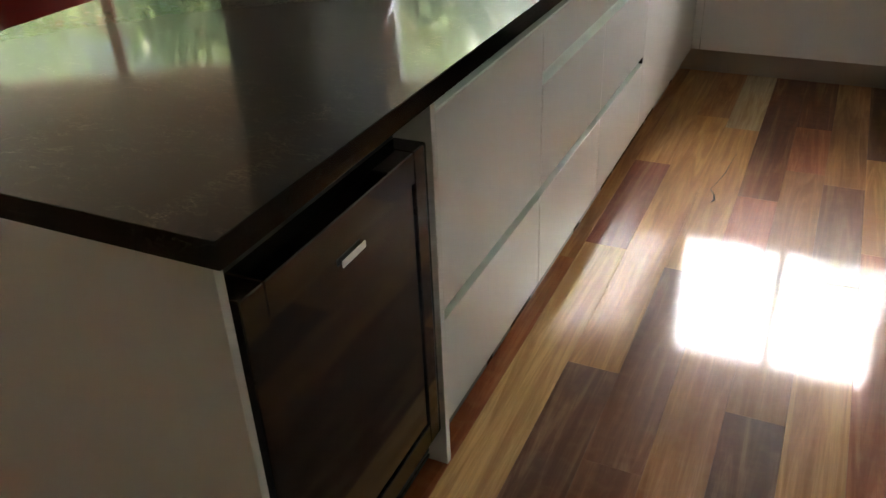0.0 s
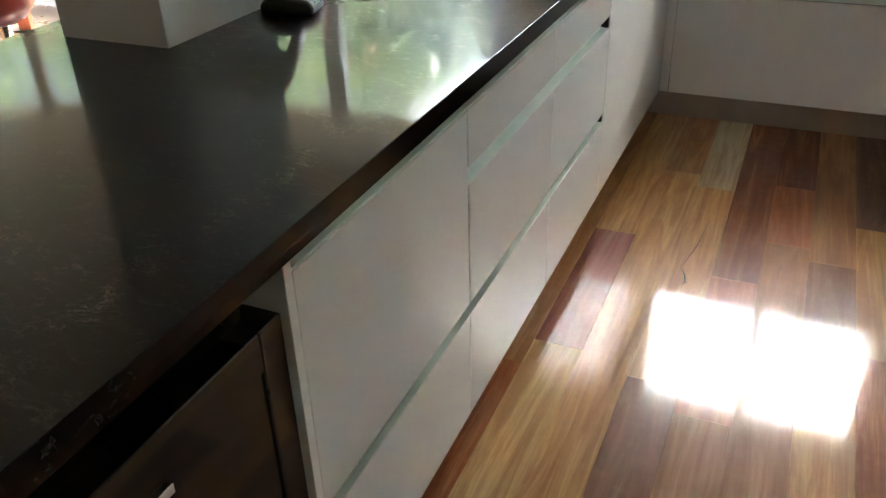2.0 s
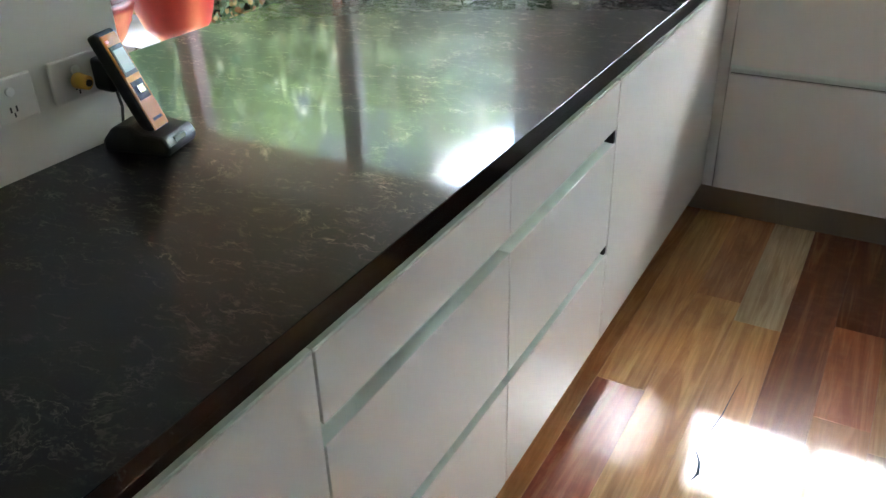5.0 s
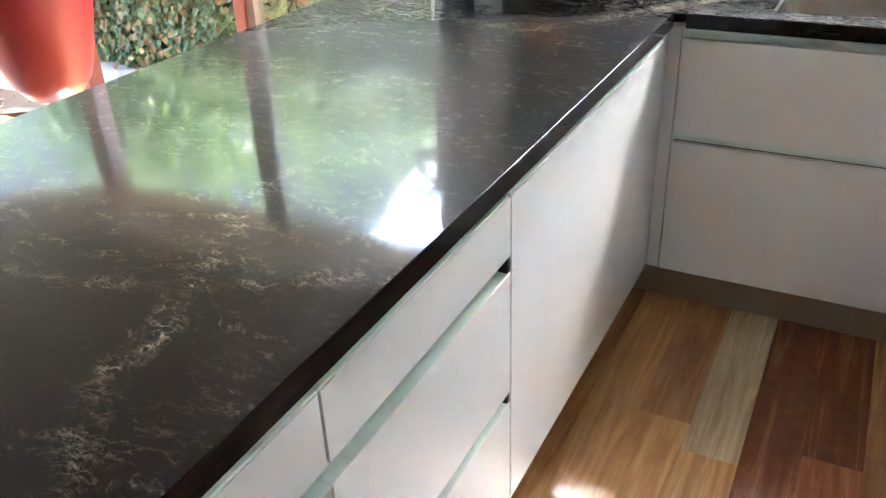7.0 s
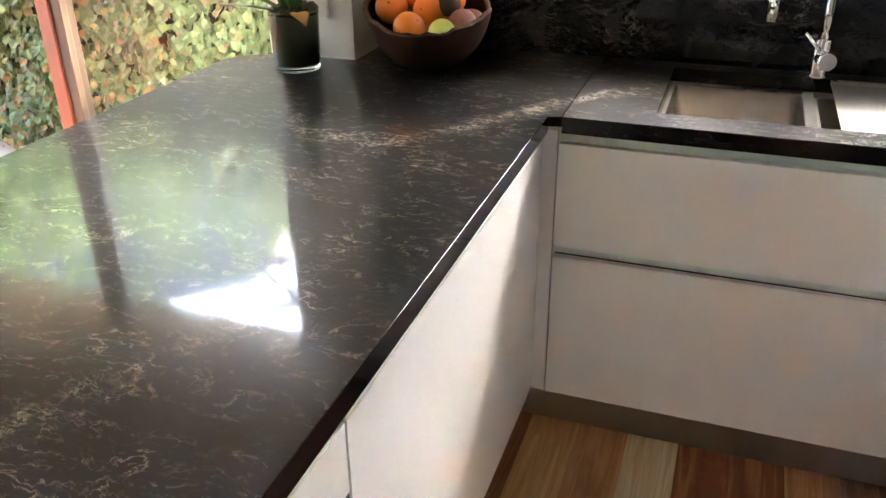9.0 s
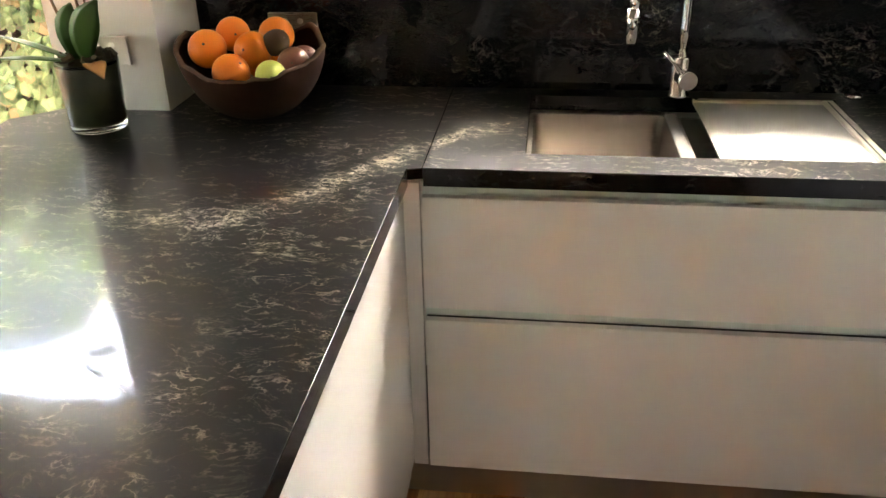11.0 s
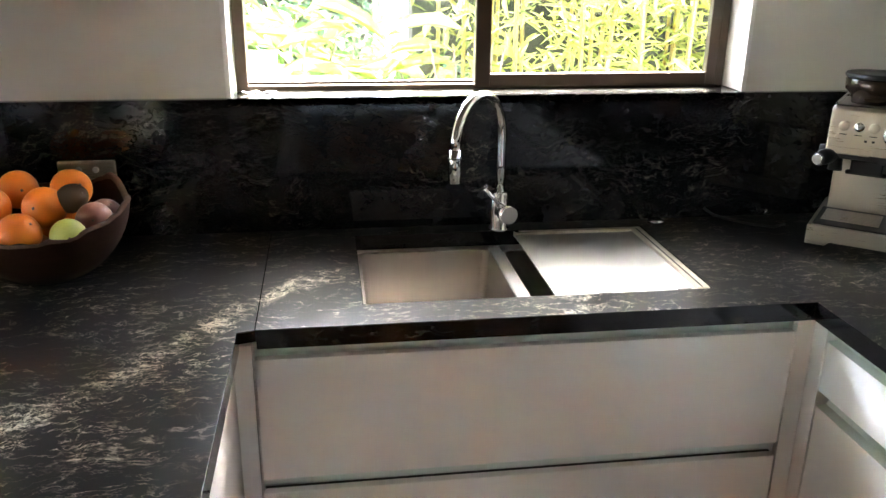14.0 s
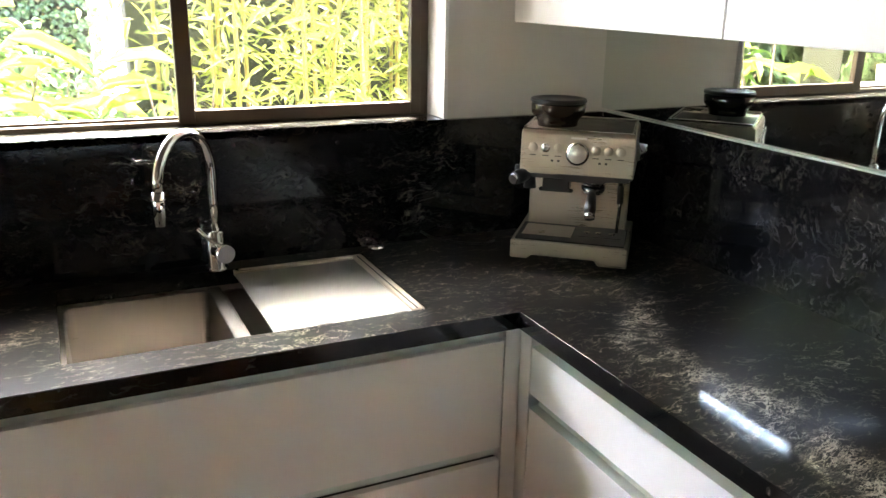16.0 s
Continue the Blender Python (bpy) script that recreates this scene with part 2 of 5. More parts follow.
WALL = surface("warm_white_wall_paint", (0.72, 0.70, 0.66), 0.7, var=0.035, scale=3, fine=220, relief=0.12)
# Ceiling colour set near-black to dim its bounce and its reflection in the benches.
CEIL = surface("ceiling_paint_dimmed", (0.12, 0.106, 0.094), 0.8, var=0.03, scale=2, fine=150, relief=0.08)
REVEAL = surface("white_gloss_trim", (0.82, 0.81, 0.79), 0.35, var=0.03, scale=8, fine=150, relief=0.05)
ALU = surface("satin_aluminium_channel", (0.68, 0.75, 0.70), 0.45, metal=0.15, var=0.05, scale=3, fine=240, relief=0.03, stretch=(1, 1, 8))
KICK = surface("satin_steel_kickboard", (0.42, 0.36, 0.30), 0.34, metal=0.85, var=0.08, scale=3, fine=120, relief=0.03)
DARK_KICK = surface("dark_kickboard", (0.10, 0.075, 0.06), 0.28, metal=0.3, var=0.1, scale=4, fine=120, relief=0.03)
BLACK = surface("black_plastic", (0.012, 0.012, 0.013), 0.38, var=0.2, scale=20, fine=200, relief=0.05)
# Near-black: painted shade in the drawer channels, own colour of the gum vein.
VOID = surface("gap_shade_and_gum_vein", (0.01, 0.009, 0.008), 0.7, var=0.2)
BRONZE = surface("bronze_anodised_aluminium", (0.055, 0.038, 0.026), 0.42, metal=0.5, var=0.15, scale=9, fine=160, relief=0.06)
REDPOST = surface("red_brown_stained_timber", (0.16, 0.045, 0.025), 0.5, var=0.2, scale=4, fine=60, relief=0.2, stretch=(14, 14, 1))
STEEL = steel_mat("brushed_steel", (0.56, 0.515, 0.43), 0.3)
SINK_STEEL = steel_mat("brushed_sink_steel", (0.42, 0.385, 0.345), 0.32, (3, 3, 120))
STEEL_TOP = surface("brushed_steel_tray", (0.34, 0.335, 0.325), 0.36, metal=1.0, var=0.05, scale=5, fine=160, relief=0.0, rvar=0.05, stretch=(20, 1, 1))
CHROME = surface("polished_chrome", (0.78, 0.78, 0.78), 0.09, metal=1.0, var=0.04, rvar=0.04, relief=0.0)
MIRROR = surface("mirror_silvering", (0.80, 0.84, 0.81), 0.012, metal=1.0, var=0.01, scale=1, relief=0.0, rvar=0.004)
GLASS = glass_mat("clear_window_glass")
VASE_GLASS = glass_mat("thick_vase_glass", (0.93, 0.97, 0.93))
TINTED = surface("tinted_black_glass", (0.022, 0.014, 0.010), 0.06, var=0.3, scale=3, fine=50, relief=0.0, rvar=0.02)
RED = surface("red_leather", (0.16, 0.008, 0.009), 0.42, var=0.12, scale=5, fine=180, relief=0.18)
RED_DK = surface("dark_red_leather", (0.14, 0.008, 0.012), 0.4, var=0.12, scale=5, fine=180, relief=0.18)
PLASTIC = surface("white_plastic", (0.74, 0.72, 0.68), 0.35, var=0.03, scale=10, relief=0.02)
ORANGE = surface("orange_peel", (0.84, 0.215, 0.010), 0.42, var=0.10, scale=14, fine=320, relief=0.55)
KIWI = surface("brown_fuzzy_skin", (0.075, 0.038, 0.016), 0.85, var=0.25, scale=30, fine=420, relief=0.5)
PEAR = surface("green_pear_skin", (0.46, 0.50, 0.11), 0.42, var=0.3, scale=24, fine=260, relief=0.15)
APPLE = surface("red_streaked_apple_skin", (0.22, 0.085, 0.055), 0.38, var=0.6, scale=16, fine=110, relief=0.05)
BOWL_WOOD = surface("dark_carved_wood", (0.028, 0.012, 0.007), 0.62, spec=0.08, var=0.45, scale=12, fine=70, relief=0.35, stretch=(1, 1, 5))
BARK_RIM = surface("raw_bark_edge", (0.085, 0.045, 0.026), 0.85, var=0.7, scale=60, fine=240, relief=0.9)
BARK = surface("orchid_bark_mix", (0.055, 0.045, 0.022), 0.85, var=0.6, scale=50, fine=160, relief=0.9)
MOSS = surface("mossy_roots", (0.055, 0.055, 0.022), 0.8, var=0.7, scale=40, fine=130, relief=0.8)
STEM = surface("brown_green_stem", (0.12, 0.075, 0.04), 0.5, var=0.3, scale=30)
ORCHID_LEAF = surface("glossy_orchid_leaf", (0.035, 0.095, 0.018), 0.4, var=0.25, scale=9, fine=90, relief=0.1)
DRY_LEAF = surface("dry_orange_leaf", (0.52, 0.24, 0.08), 0.6, var=0.3, scale=20)
PETAL = leaf_mat("white_orchid_petal", (0.78, 0.77, 0.72), (0.85, 0.84, 0.80), 0.4)
YELLOW = surface("yellow_plastic", (0.70, 0.42, 0.06), 0.4, var=0.1)
ORANGE_PLASTIC = surface("orange_plastic", (0.66, 0.26, 0.04), 0.35, var=0.08)
SCREEN = surface("grey_lcd", (0.30, 0.36, 0.32), 0.2, var=0.05)
PAVING = surface("pale_concrete_paving", (0.30, 0.28, 0.25), 0.85, var=0.15, scale=2.5, fine=60, relief=0.35)
SOIL = surface("garden_ground", (0.16, 0.13, 0.08), 0.95, var=0.45, scale=1.2, fine=14, relief=0.6)
SLEEPER = surface("weathered_sleeper_timber", (0.36, 0.22, 0.12), 0.8, var=0.3, scale=3, fine=40, relief=0.5, stretch=(1, 8, 8))
BRICKWORK = surface("terracotta_brick", (0.36, 0.17, 0.11), 0.85, var=0.2, scale=5, fine=60, relief=0.4)
ROOF = surface("grey_roof_tile", (0.11, 0.10, 0.105), 0.7, var=0.2, scale=5, fine=50, relief=0.4)
# Near-black backing whose colour stands for the shade between leaves.
LEAF_SHADE = surface("leaf_gap_shade", (0.035, 0.035, 0.018), 0.95, var=0.5, scale=6, fine=30, relief=0.6)
CULM = surface("golden_bamboo_culm", (0.28, 0.21, 0.05), 0.4, var=0.25, scale=8, fine=60, relief=0.1)
TRUNK = surface("tree_bark", (0.12, 0.085, 0.055), 0.9, var=0.4, scale=8, fine=40, relief=0.7, stretch=(3, 3, 0.6))
IVY = leaf_mat("ivy_leaves", (0.045, 0.085, 0.03), (0.16, 0.215, 0.09), 0.35, dead=(0.24, 0.14, 0.06))
DRY_IVY = leaf_mat("dry_ivy_leaves", (0.16, 0.075, 0.03), (0.28, 0.21, 0.07), 0.3)
BAMBOO = leaf_mat("bamboo_leaves", (0.12, 0.16, 0.03), (0.33, 0.36, 0.075), 0.45, dead=(0.30, 0.22, 0.06))
SHRUB = leaf_mat("shrub_leaves", (0.02, 0.05, 0.012), (0.09, 0.15, 0.03), 0.3)
STRAP = leaf_mat("strap_leaves", (0.11, 0.18, 0.03), (0.24, 0.30, 0.06), 0.5)
TREE = leaf_mat("tree_leaves", (0.05, 0.085, 0.032), (0.135, 0.18, 0.068), 0.4)
POT = surface("pale_green_glazed_pot", (0.30, 0.40, 0.36), 0.4, var=0.1, scale=14, relief=0.1)
BADGE = surface("silver_badge", (0.68, 0.66, 0.60), 0.35, metal=0.4, var=0.03)
LED = bpy.data.materials.new("red_indicator")
LED.use_nodes = True
LED.node_tree.nodes["Principled BSDF"].inputs["Emission Color"].default_value = (1, 0.05, 0.02, 1)
LED.node_tree.nodes["Principled BSDF"].inputs["Emission Strength"].default_value = 0.02


# ---------------------------------------------------------------- building helpers
def box(bm, x0, x1, y0, y1, z0, z1, bevel=0.0, seg=1, m=None):
    c = Matrix.Translation(((x0 + x1) / 2, (y0 + y1) / 2, (z0 + z1) / 2)) @ Matrix.Diagonal((abs(x1 - x0), abs(y1 - y0), abs(z1 - z0), 1))
    r = bmesh.ops.create_cube(bm, size=1, matrix=c)
    vs = r["verts"]
    if bevel:
        es = list({e for v in vs for e in v.link_edges})
        out = bmesh.ops.bevel(bm, geom=es, offset=bevel, segments=seg, affect="EDGES", profile=0.5)
        vs = list({v for f in out["faces"] for v in f.verts} | {v for v in vs if v.is_valid})
    if m is not None:
        bmesh.ops.transform(bm, matrix=m, verts=[v for v in vs if v.is_valid])
    return bm


def boxes(*rows, bevel=0.0, seg=1):
    bm = bmesh.new()
    for r in rows:
        box(bm, *r, bevel=bevel, seg=seg)
    return bm


def turned(profile, n=32, bm=None, centre=(0, 0, 0), closed=False):
    """A body turned about z from rows of (radius, height)."""
    bm = bm or bmesh.new()
    rings = []
    for r, z in profile:
        if r < 1e-5:
            rings.append([bm.verts.new((centre[0], centre[1], centre[2] + z))])
        else:
            rings.append([bm.verts.new((centre[0] + r * math.cos(2 * math.pi * k / n), centre[1] + r * math.sin(2 * math.pi * k / n), centre[2] + z)) for k in range(n)])
    for a, b in zip(rings, rings[1:]):
        for k in range(n):
            q = [a[k % len(a)], a[(k + 1) % len(a)], b[(k + 1) % len(b)], b[k % len(b)]]
            q = list(dict.fromkeys(q))
            if len(q) > 2:
                bm.faces.new(q)
    for f in bm.faces:
        f.smooth = True
    bmesh.ops.recalc_face_normals(bm, faces=bm.faces)
    return bm


def tube(points, radius, n=12, bm=None, caps=True):
    """A round bar along points; radius is a number or one for each point."""
    bm = bm or bmesh.new()
    pts = [Vector(p) for p in points]
    radii = radius if isinstance(radius, (list, tuple)) else [radius] * len(pts)
    rings, side = [], None
    for i, p in enumerate(pts):
        d = (pts[min(i + 1, len(pts) - 1)] - pts[max(i - 1, 0)]).normalized()
        if side is None:
            side = d.cross(Vector((0.13, 0.31, 0.94)) if abs(d.z) < 0.8 else Vector((1, 0.2, 0)))
        side = (side - d * side.dot(d)).normalized()
        b = d.cross(side).normalized()
        rings.append([bm.verts.new(p + radii[i] * (math.cos(2 * math.pi * k / n) * side + math.sin(2 * math.pi * k / n) * b)) for k in range(n)])
    for r0, r1 in zip(rings, rings[1:]):
        for k in range(n):
            bm.faces.new((r0[k], r0[(k + 1) % n], r1[(k + 1) % n], r1[k])).smooth = True
    if caps:
        bm.faces.new(rings[0])
        bm.faces.new(rings[-1])
    bmesh.ops.recalc_face_normals(bm, faces=bm.faces)
    return bm


def prism(outline, z0, z1, bevel=0.0, axis="z", top_only=False):
    """An outline pulled from z0 to z1 (axis y: outline in x, z; axis x: outline in y, z)."""
    bm = bmesh.new()
    put = {"z": lambda a, b, h: (a, b, h), "y": lambda a, b, h: (a, h, b), "x": lambda a, b, h: (h, a, b)}[axis]
    lo = [bm.verts.new(put(a, b, z0)) for a, b in outline]
    hi = [bm.verts.new(put(a, b, z1)) for a, b in outline]
    n = len(outline)
    bm.faces.new(lo)
    bm.faces.new(hi)
    for k in range(n):
        bm.faces.new((lo[k], lo[(k + 1) % n], hi[(k + 1) % n], hi[k]))
    bmesh.ops.recalc_face_normals(bm, faces=bm.faces)
    if bevel:
        es = [e for e in bm.edges if not top_only or all(v.co.z > z1 - 1e-6 for v in e.verts)]
        bmesh.ops.bevel(bm, geom=es, offset=bevel, segments=2, affect="EDGES", profile=0.5)
    return bm


def cells(xs, ys, keep, z0, z1, bevel=0.0):
    """A slab of grid cells, with holes where keep(i, j) is false; its rims are eased."""
    bm = bmesh.new()
    g = [[bm.verts.new((x, y, z1)) for y in ys] for x in xs]
    fs = [bm.faces.new((g[i][j], g[i + 1][j], g[i + 1][j + 1], g[i][j + 1])) for i in range(len(xs) - 1) for j in range(len(ys) - 1) if keep(i, j)]
    for v in [v for v in bm.verts if not v.link_faces]:
        bm.verts.remove(v)
    bmesh.ops.recalc_face_normals(bm, faces=bm.faces)
    r = bmesh.ops.extrude_face_region(bm, geom=fs)
    bmesh.ops.translate(bm, vec=(0, 0, z0 - z1), verts=[e for e in r["geom"] if isinstance(e, bmesh.types.BMVert)])
    for f in list(bm.faces):
        f.normal_update()
    bmesh.ops.recalc_face_normals(bm, faces=bm.faces)
    if bevel:
        es = [e for e in bm.edges if len(e.link_faces) == 2 and abs(e.link_faces[0].normal.dot(e.link_faces[1].normal)) < 0.3 and all(v.co.z > z1 - 1e-6 for v in e.verts)]
        bmesh.ops.bevel(bm, geom=es, offset=bevel, segments=2, affect="EDGES", profile=0.5)
    return bm


def mesh_of(name, bm, mat):
    me = bpy.data.meshes.new(name)
    bm.to_mesh(me)
    bm.free()
    me.materials.append(mat)
    return me


def solid(name, bm, mat, label="", category="", group="", kind=""):
    """A one-piece thing or piece of the setting."""
    return tagged(new(name, mesh_of(name, bm, mat)), label, category, group, kind)


def thing(name, at, label, category, group="", kind="", rz=0.0):
    ob = new(name)
    ob.empty_display_size = 0.05
    ob.matrix_basis = pose(*at, 0, 0, rz)
    return tagged(ob, label, category, group, kind)


def part(name, bm, mat, parent, label="", local=False):
    """One mesh under a thing or a part; its numbers are world places unless local."""
    ob = new(name, bm if isinstance(bm, bpy.types.Mesh) else mesh_of(name, bm, mat))
    ob.parent = parent
    if not local and parent.type == "EMPTY":
        ob.matrix_parent_inverse = parent.matrix_basis.inverted()
    return tagged(ob, label)


def scatter(name, places, normals, ups, sizes, mat, width=0.5, cup=0.15, taper=0.35):
    """Many leaves in one mesh: each a folded blade of four faces."""
    n = len(places)
    nz = normals / np.linalg.norm(normals, axis=1, keepdims=True)
    side = np.cross(ups, nz)
    side /= np.linalg.norm(side, axis=1, keepdims=True) + 1e-9
    along = np.cross(nz, side)
    tpl = np.array([(0, 0, 0), (width * 0.5, taper, cup), (width * 0.38, 0.72, cup * 0.5), (0, 1.0, -cup * 0.9), (-width * 0.38, 0.72, cup * 0.5), (-width * 0.5, taper, cup), (0, 0.5, 0.0)])
    v = places[:, None, :] + sizes[:, None, None] * (tpl[None, :, 0, None] * side[:, None, :] + tpl[None, :, 1, None] * along[:, None, :] + tpl[None, :, 2, None] * nz[:, None, :])
    fs = np.array([(0, 1, 6), (1, 2, 6), (2, 3, 6), (3, 4, 6), (4, 5, 6), (5, 0, 6)])
    idx = (np.arange(n)[:, None, None] * 7 + fs[None]).reshape(-1, 3)
    me = bpy.data.meshes.new(name)
    me.from_pydata(v.reshape(-1, 3).tolist(), [], idx.tolist())
    me.materials.append(mat)
    return me


# ---------------------------------------------------------------- plan
TOP, UNDER = 0.92, 0.880              # benchtop
XF, YS, XR = -0.55, 4.31, 0.65        # door faces: island, sink run, right run
SPL, SILL = 4.88, 1.255               # splashback face, its top
WALL_X, CEIL_Z = 1.262, 2.62
HEAD = 2.38

# ---------------------------------------------------------------- setting
solid("floor", cells([-6.2, WALL_X + 0.15], [-2.2, 5.06], lambda i, j: True, -0.12, -0.018), DARK_KICK, "dark subfloor under polished hardwood boards", "floor", kind="structure")
solid("ceiling", prism([(-6.2, -2.2), (WALL_X + 0.15, -2.2), (WALL_X + 0.15, 5.08), (-3.95, 5.08), (-6.2, 3.5)], CEIL_Z, CEIL_Z + 0.12), CEIL, "plain plaster ceiling darkened to dim its bounce", "ceiling", kind="structure")
solid("wall_north", boxes((-1.45, -0.59, 4.90, 5.06, 0, CEIL_Z), (0.725, WALL_X, 4.90, 5.06, 0, CEIL_Z), (-0.59, 0.725, 4.90, 5.06, 0, 1.235), (-0.59, 0.725, 4.90, 5.06, HEAD, CEIL_Z)), WALL, "warm white painted wall round the sink window", "wall", kind="structure")
solid("wall_east", boxes((WALL_X, WALL_X + 0.12, -2.2, 5.06, 0, CEIL_Z)), WALL, "warm white painted wall behind the mirror", "wall", kind="structure")
solid("wall_south", boxes((-6.2, WALL_X, -2.2, -2.08, 0, CEIL_Z)), WALL, "warm white painted wall", "wall", kind="structure")
# The opening from y 1.4 to 3.4 is invented to admit fill light.
solid("wall_west", boxes((-6.2, -6.08, -2.08, 1.4, 0, CEIL_Z), (-6.2, -6.08, 1.4, 3.4, 2.35, CEIL_Z)), WALL, "warm white painted wall beside an unseen opening added for light", "wall", kind="structure")
# Roof overhang, out of view, added to keep direct sun off the interior.
solid("eave", prism([(-7.0, -3.0), (2.4, -3.0), (2.4, 5.75), (-4.2, 5.75), (-7.0, 3.8)], CEIL_Z + 0.122, CEIL_Z + 0.22), REVEAL, "unseen white roof overhang added to block the sun", "eave", kind="structure")
solid("lintel", boxes((-3.9, -1.45, 4.95, 5.07, 2.35, CEIL_Z)), WALL, "plastered lintel above the glass doors", "lintel", kind="structure")
DA, DB = Vector((-3.86, 5.0, 0)), Vector((-6.1, 3.45, 0))
dv = (DB - DA).normalized()
dn = Vector((-dv.y, dv.x, 0))


def along(bm, a, b, w, z0, z1):
    """A bar beside the slanted glass wall, between a and b metres from its corner."""
    m = Matrix.Translation(DA) @ Matrix(((dv.x, dn.x, 0, 0), (dv.y, dn.y, 0, 0), (0, 0, 1, 0), (0, 0, 0, 1)))
    box(bm, a, b, -w, w, z0, z1)
    bmesh.ops.transform(bm, matrix=m, verts=bm.verts[-8:])
    return bm


bm = along(bmesh.new(), 0.0, 2.72, 0.06, 2.35, CEIL_Z)
solid("lintel_slanted", bm, WALL, "plastered lintel above the slanted glass doors", "lintel", kind="structure")
# pier and column
solid("wall_pier", prism([(-1.468, 4.634), (-1.19, 4.634), (-1.19, 4.90), (-1.468, 5.07)], 0, CEIL_Z, 0.002), WALL, "warm white painted pier between window and glass doors", "pier", kind="structure")
solid("column", boxes((-1.452, -1.172, 1.992, 2.37, 0, CEIL_Z), bevel=0.002), WALL, "warm white square column standing through the bench", "column", kind="structure")

# ---------------------------------------------------------------- benchtop and splashbacks
ib = thing("island_benchtop", (-1.04, 2.6, UNDER), "polished black stone island benchtop with pale broken veins", "benchtop")
slab_ib = part("slab", prism([(-1.565, 0.832), (-0.534, 0.832), (-0.534, 4.285), (-0.503, 4.293), (-0.503, 4.895), (-1.188, 4.895), (-1.188, 4.632), (-1.470, 4.632), (-1.565, 4.538)], 0.896, TOP, 0.0008, top_only=True), STONE, ib, "polished stone slab")
slab_ib.data.materials.append(STONE_EDGE)
for fc in slab_ib.data.polygons:
    fc.material_index = 0 if abs(fc.normal.z) > 0.95 else 1
part("front_edge", boxes((-0.549, -0.534, 0.832, 4.292, UNDER, 0.8958)), STONE_EDGE, ib, "mitred stone front edge")
part("end_edge", boxes((-1.540, -0.5492, 0.832, 0.857, UNDER, 0.8958)), STONE_EDGE, ib, "mitred stone end edge")
part("back_edge", boxes((-1.565, -1.5402, 0.832, 4.53, UNDER, 0.8958)), STONE_EDGE, ib, "mitred stone back edge")
sb = thing("sink_benchtop", (0.4, 4.6, UNDER), "polished black veined stone benchtop with sink cutout", "benchtop")
xs, ys = [-0.5027, -0.295, 0.448, 0.63, 1.255], [-0.6, 4.293, 4.392, 4.818, 4.895]
slab_sb = part("slab", cells(xs, ys, lambda i, j: (j > 0 or i == 3) and not (i == 1 and j == 2), 0.896, TOP, 0.0008), STONE, sb, "polished stone slab")
slab_sb.data.materials.append(STONE_EDGE)
for fc in slab_sb.data.polygons:
    fc.material_index = 0 if abs(fc.normal.z) > 0.95 else 1
part("front_edge", boxes((-0.5015, 0.63, 4.293, 4.318, UNDER, 0.8958)), STONE_EDGE, sb, "mitred stone front edge")
part("side_edge", boxes((0.63, 0.655, -0.6, 4.3178, UNDER, 0.8958)), STONE_EDGE, sb, "mitred stone side edge")
part("cutout_edge", boxes((-0.305, -0.295, 4.392, 4.818, 0.882, 0.8958), (0.448, 0.458, 4.392, 4.818, 0.882, 0.8958), (-0.305, 0.458, 4.818, 4.828, 0.882, 0.8958), (-0.305, 0.458, 4.382, 4.392, 0.882, 0.8958)), STONE_SHADED, sb, "polished sink cutout edge")
solid("splashback_north", boxes((-1.187, 1.243, SPL, 4.90, TOP, SILL - 0.001)), STONE_SHADED, "black veined stone splashback below the window", "splashback")
solid("splashback_east", boxes((1.243, WALL_X, -0.6, SPL - 0.001, TOP, SILL)), STONE_EAST, "black veined stone splashback below the mirror", "splashback")
solid("window_sill", boxes((-0.588, 0.723, SPL, 5.02, 1.236, SILL + 0.001), bevel=0.001), STONE, "black stone window sill with bright daylight on it", "sill", kind="structure")
solid("splash_trim", boxes((1.236, 1.25, -0.6, SPL - 0.002, SILL + 0.001, SILL + 0.006), bevel=0.001), ALU, "thin satin metal trim on the splashback edge", "trim", kind="structure")
solid("mirror_splashback", boxes((1.246, 1.259, -0.6, 4.895, SILL + 0.01, 1.56)), MIRROR, "mirrored glass splashback under the wall cupboards", "mirror")


# ---------------------------------------------------------------- cupboards
def channel(axis, face, inward, a, b, z0, z1):
    """A finger-pull channel: sloped lip, back and top, pulled from a to b."""
    lip = [(0.002, z0), (0.002, z0 - 0.006), (0.036, z0 - 0.006)] if axis == "y" else [(0.028, z0 - 0.012), (0.036, z0 - 0.012)]
    o = lip + [(0.036, z1 + 0.003), (0.004, z1 + 0.003), (0.004, z1), (0.032, z1), (0.032, z0 + 0.012), (0.024 if axis == "y" else 0.028, z0 + 0.002)]
    return prism([(face + inward * d, z) for d, z in o], a, b, axis="y" if axis == "y" else "x")


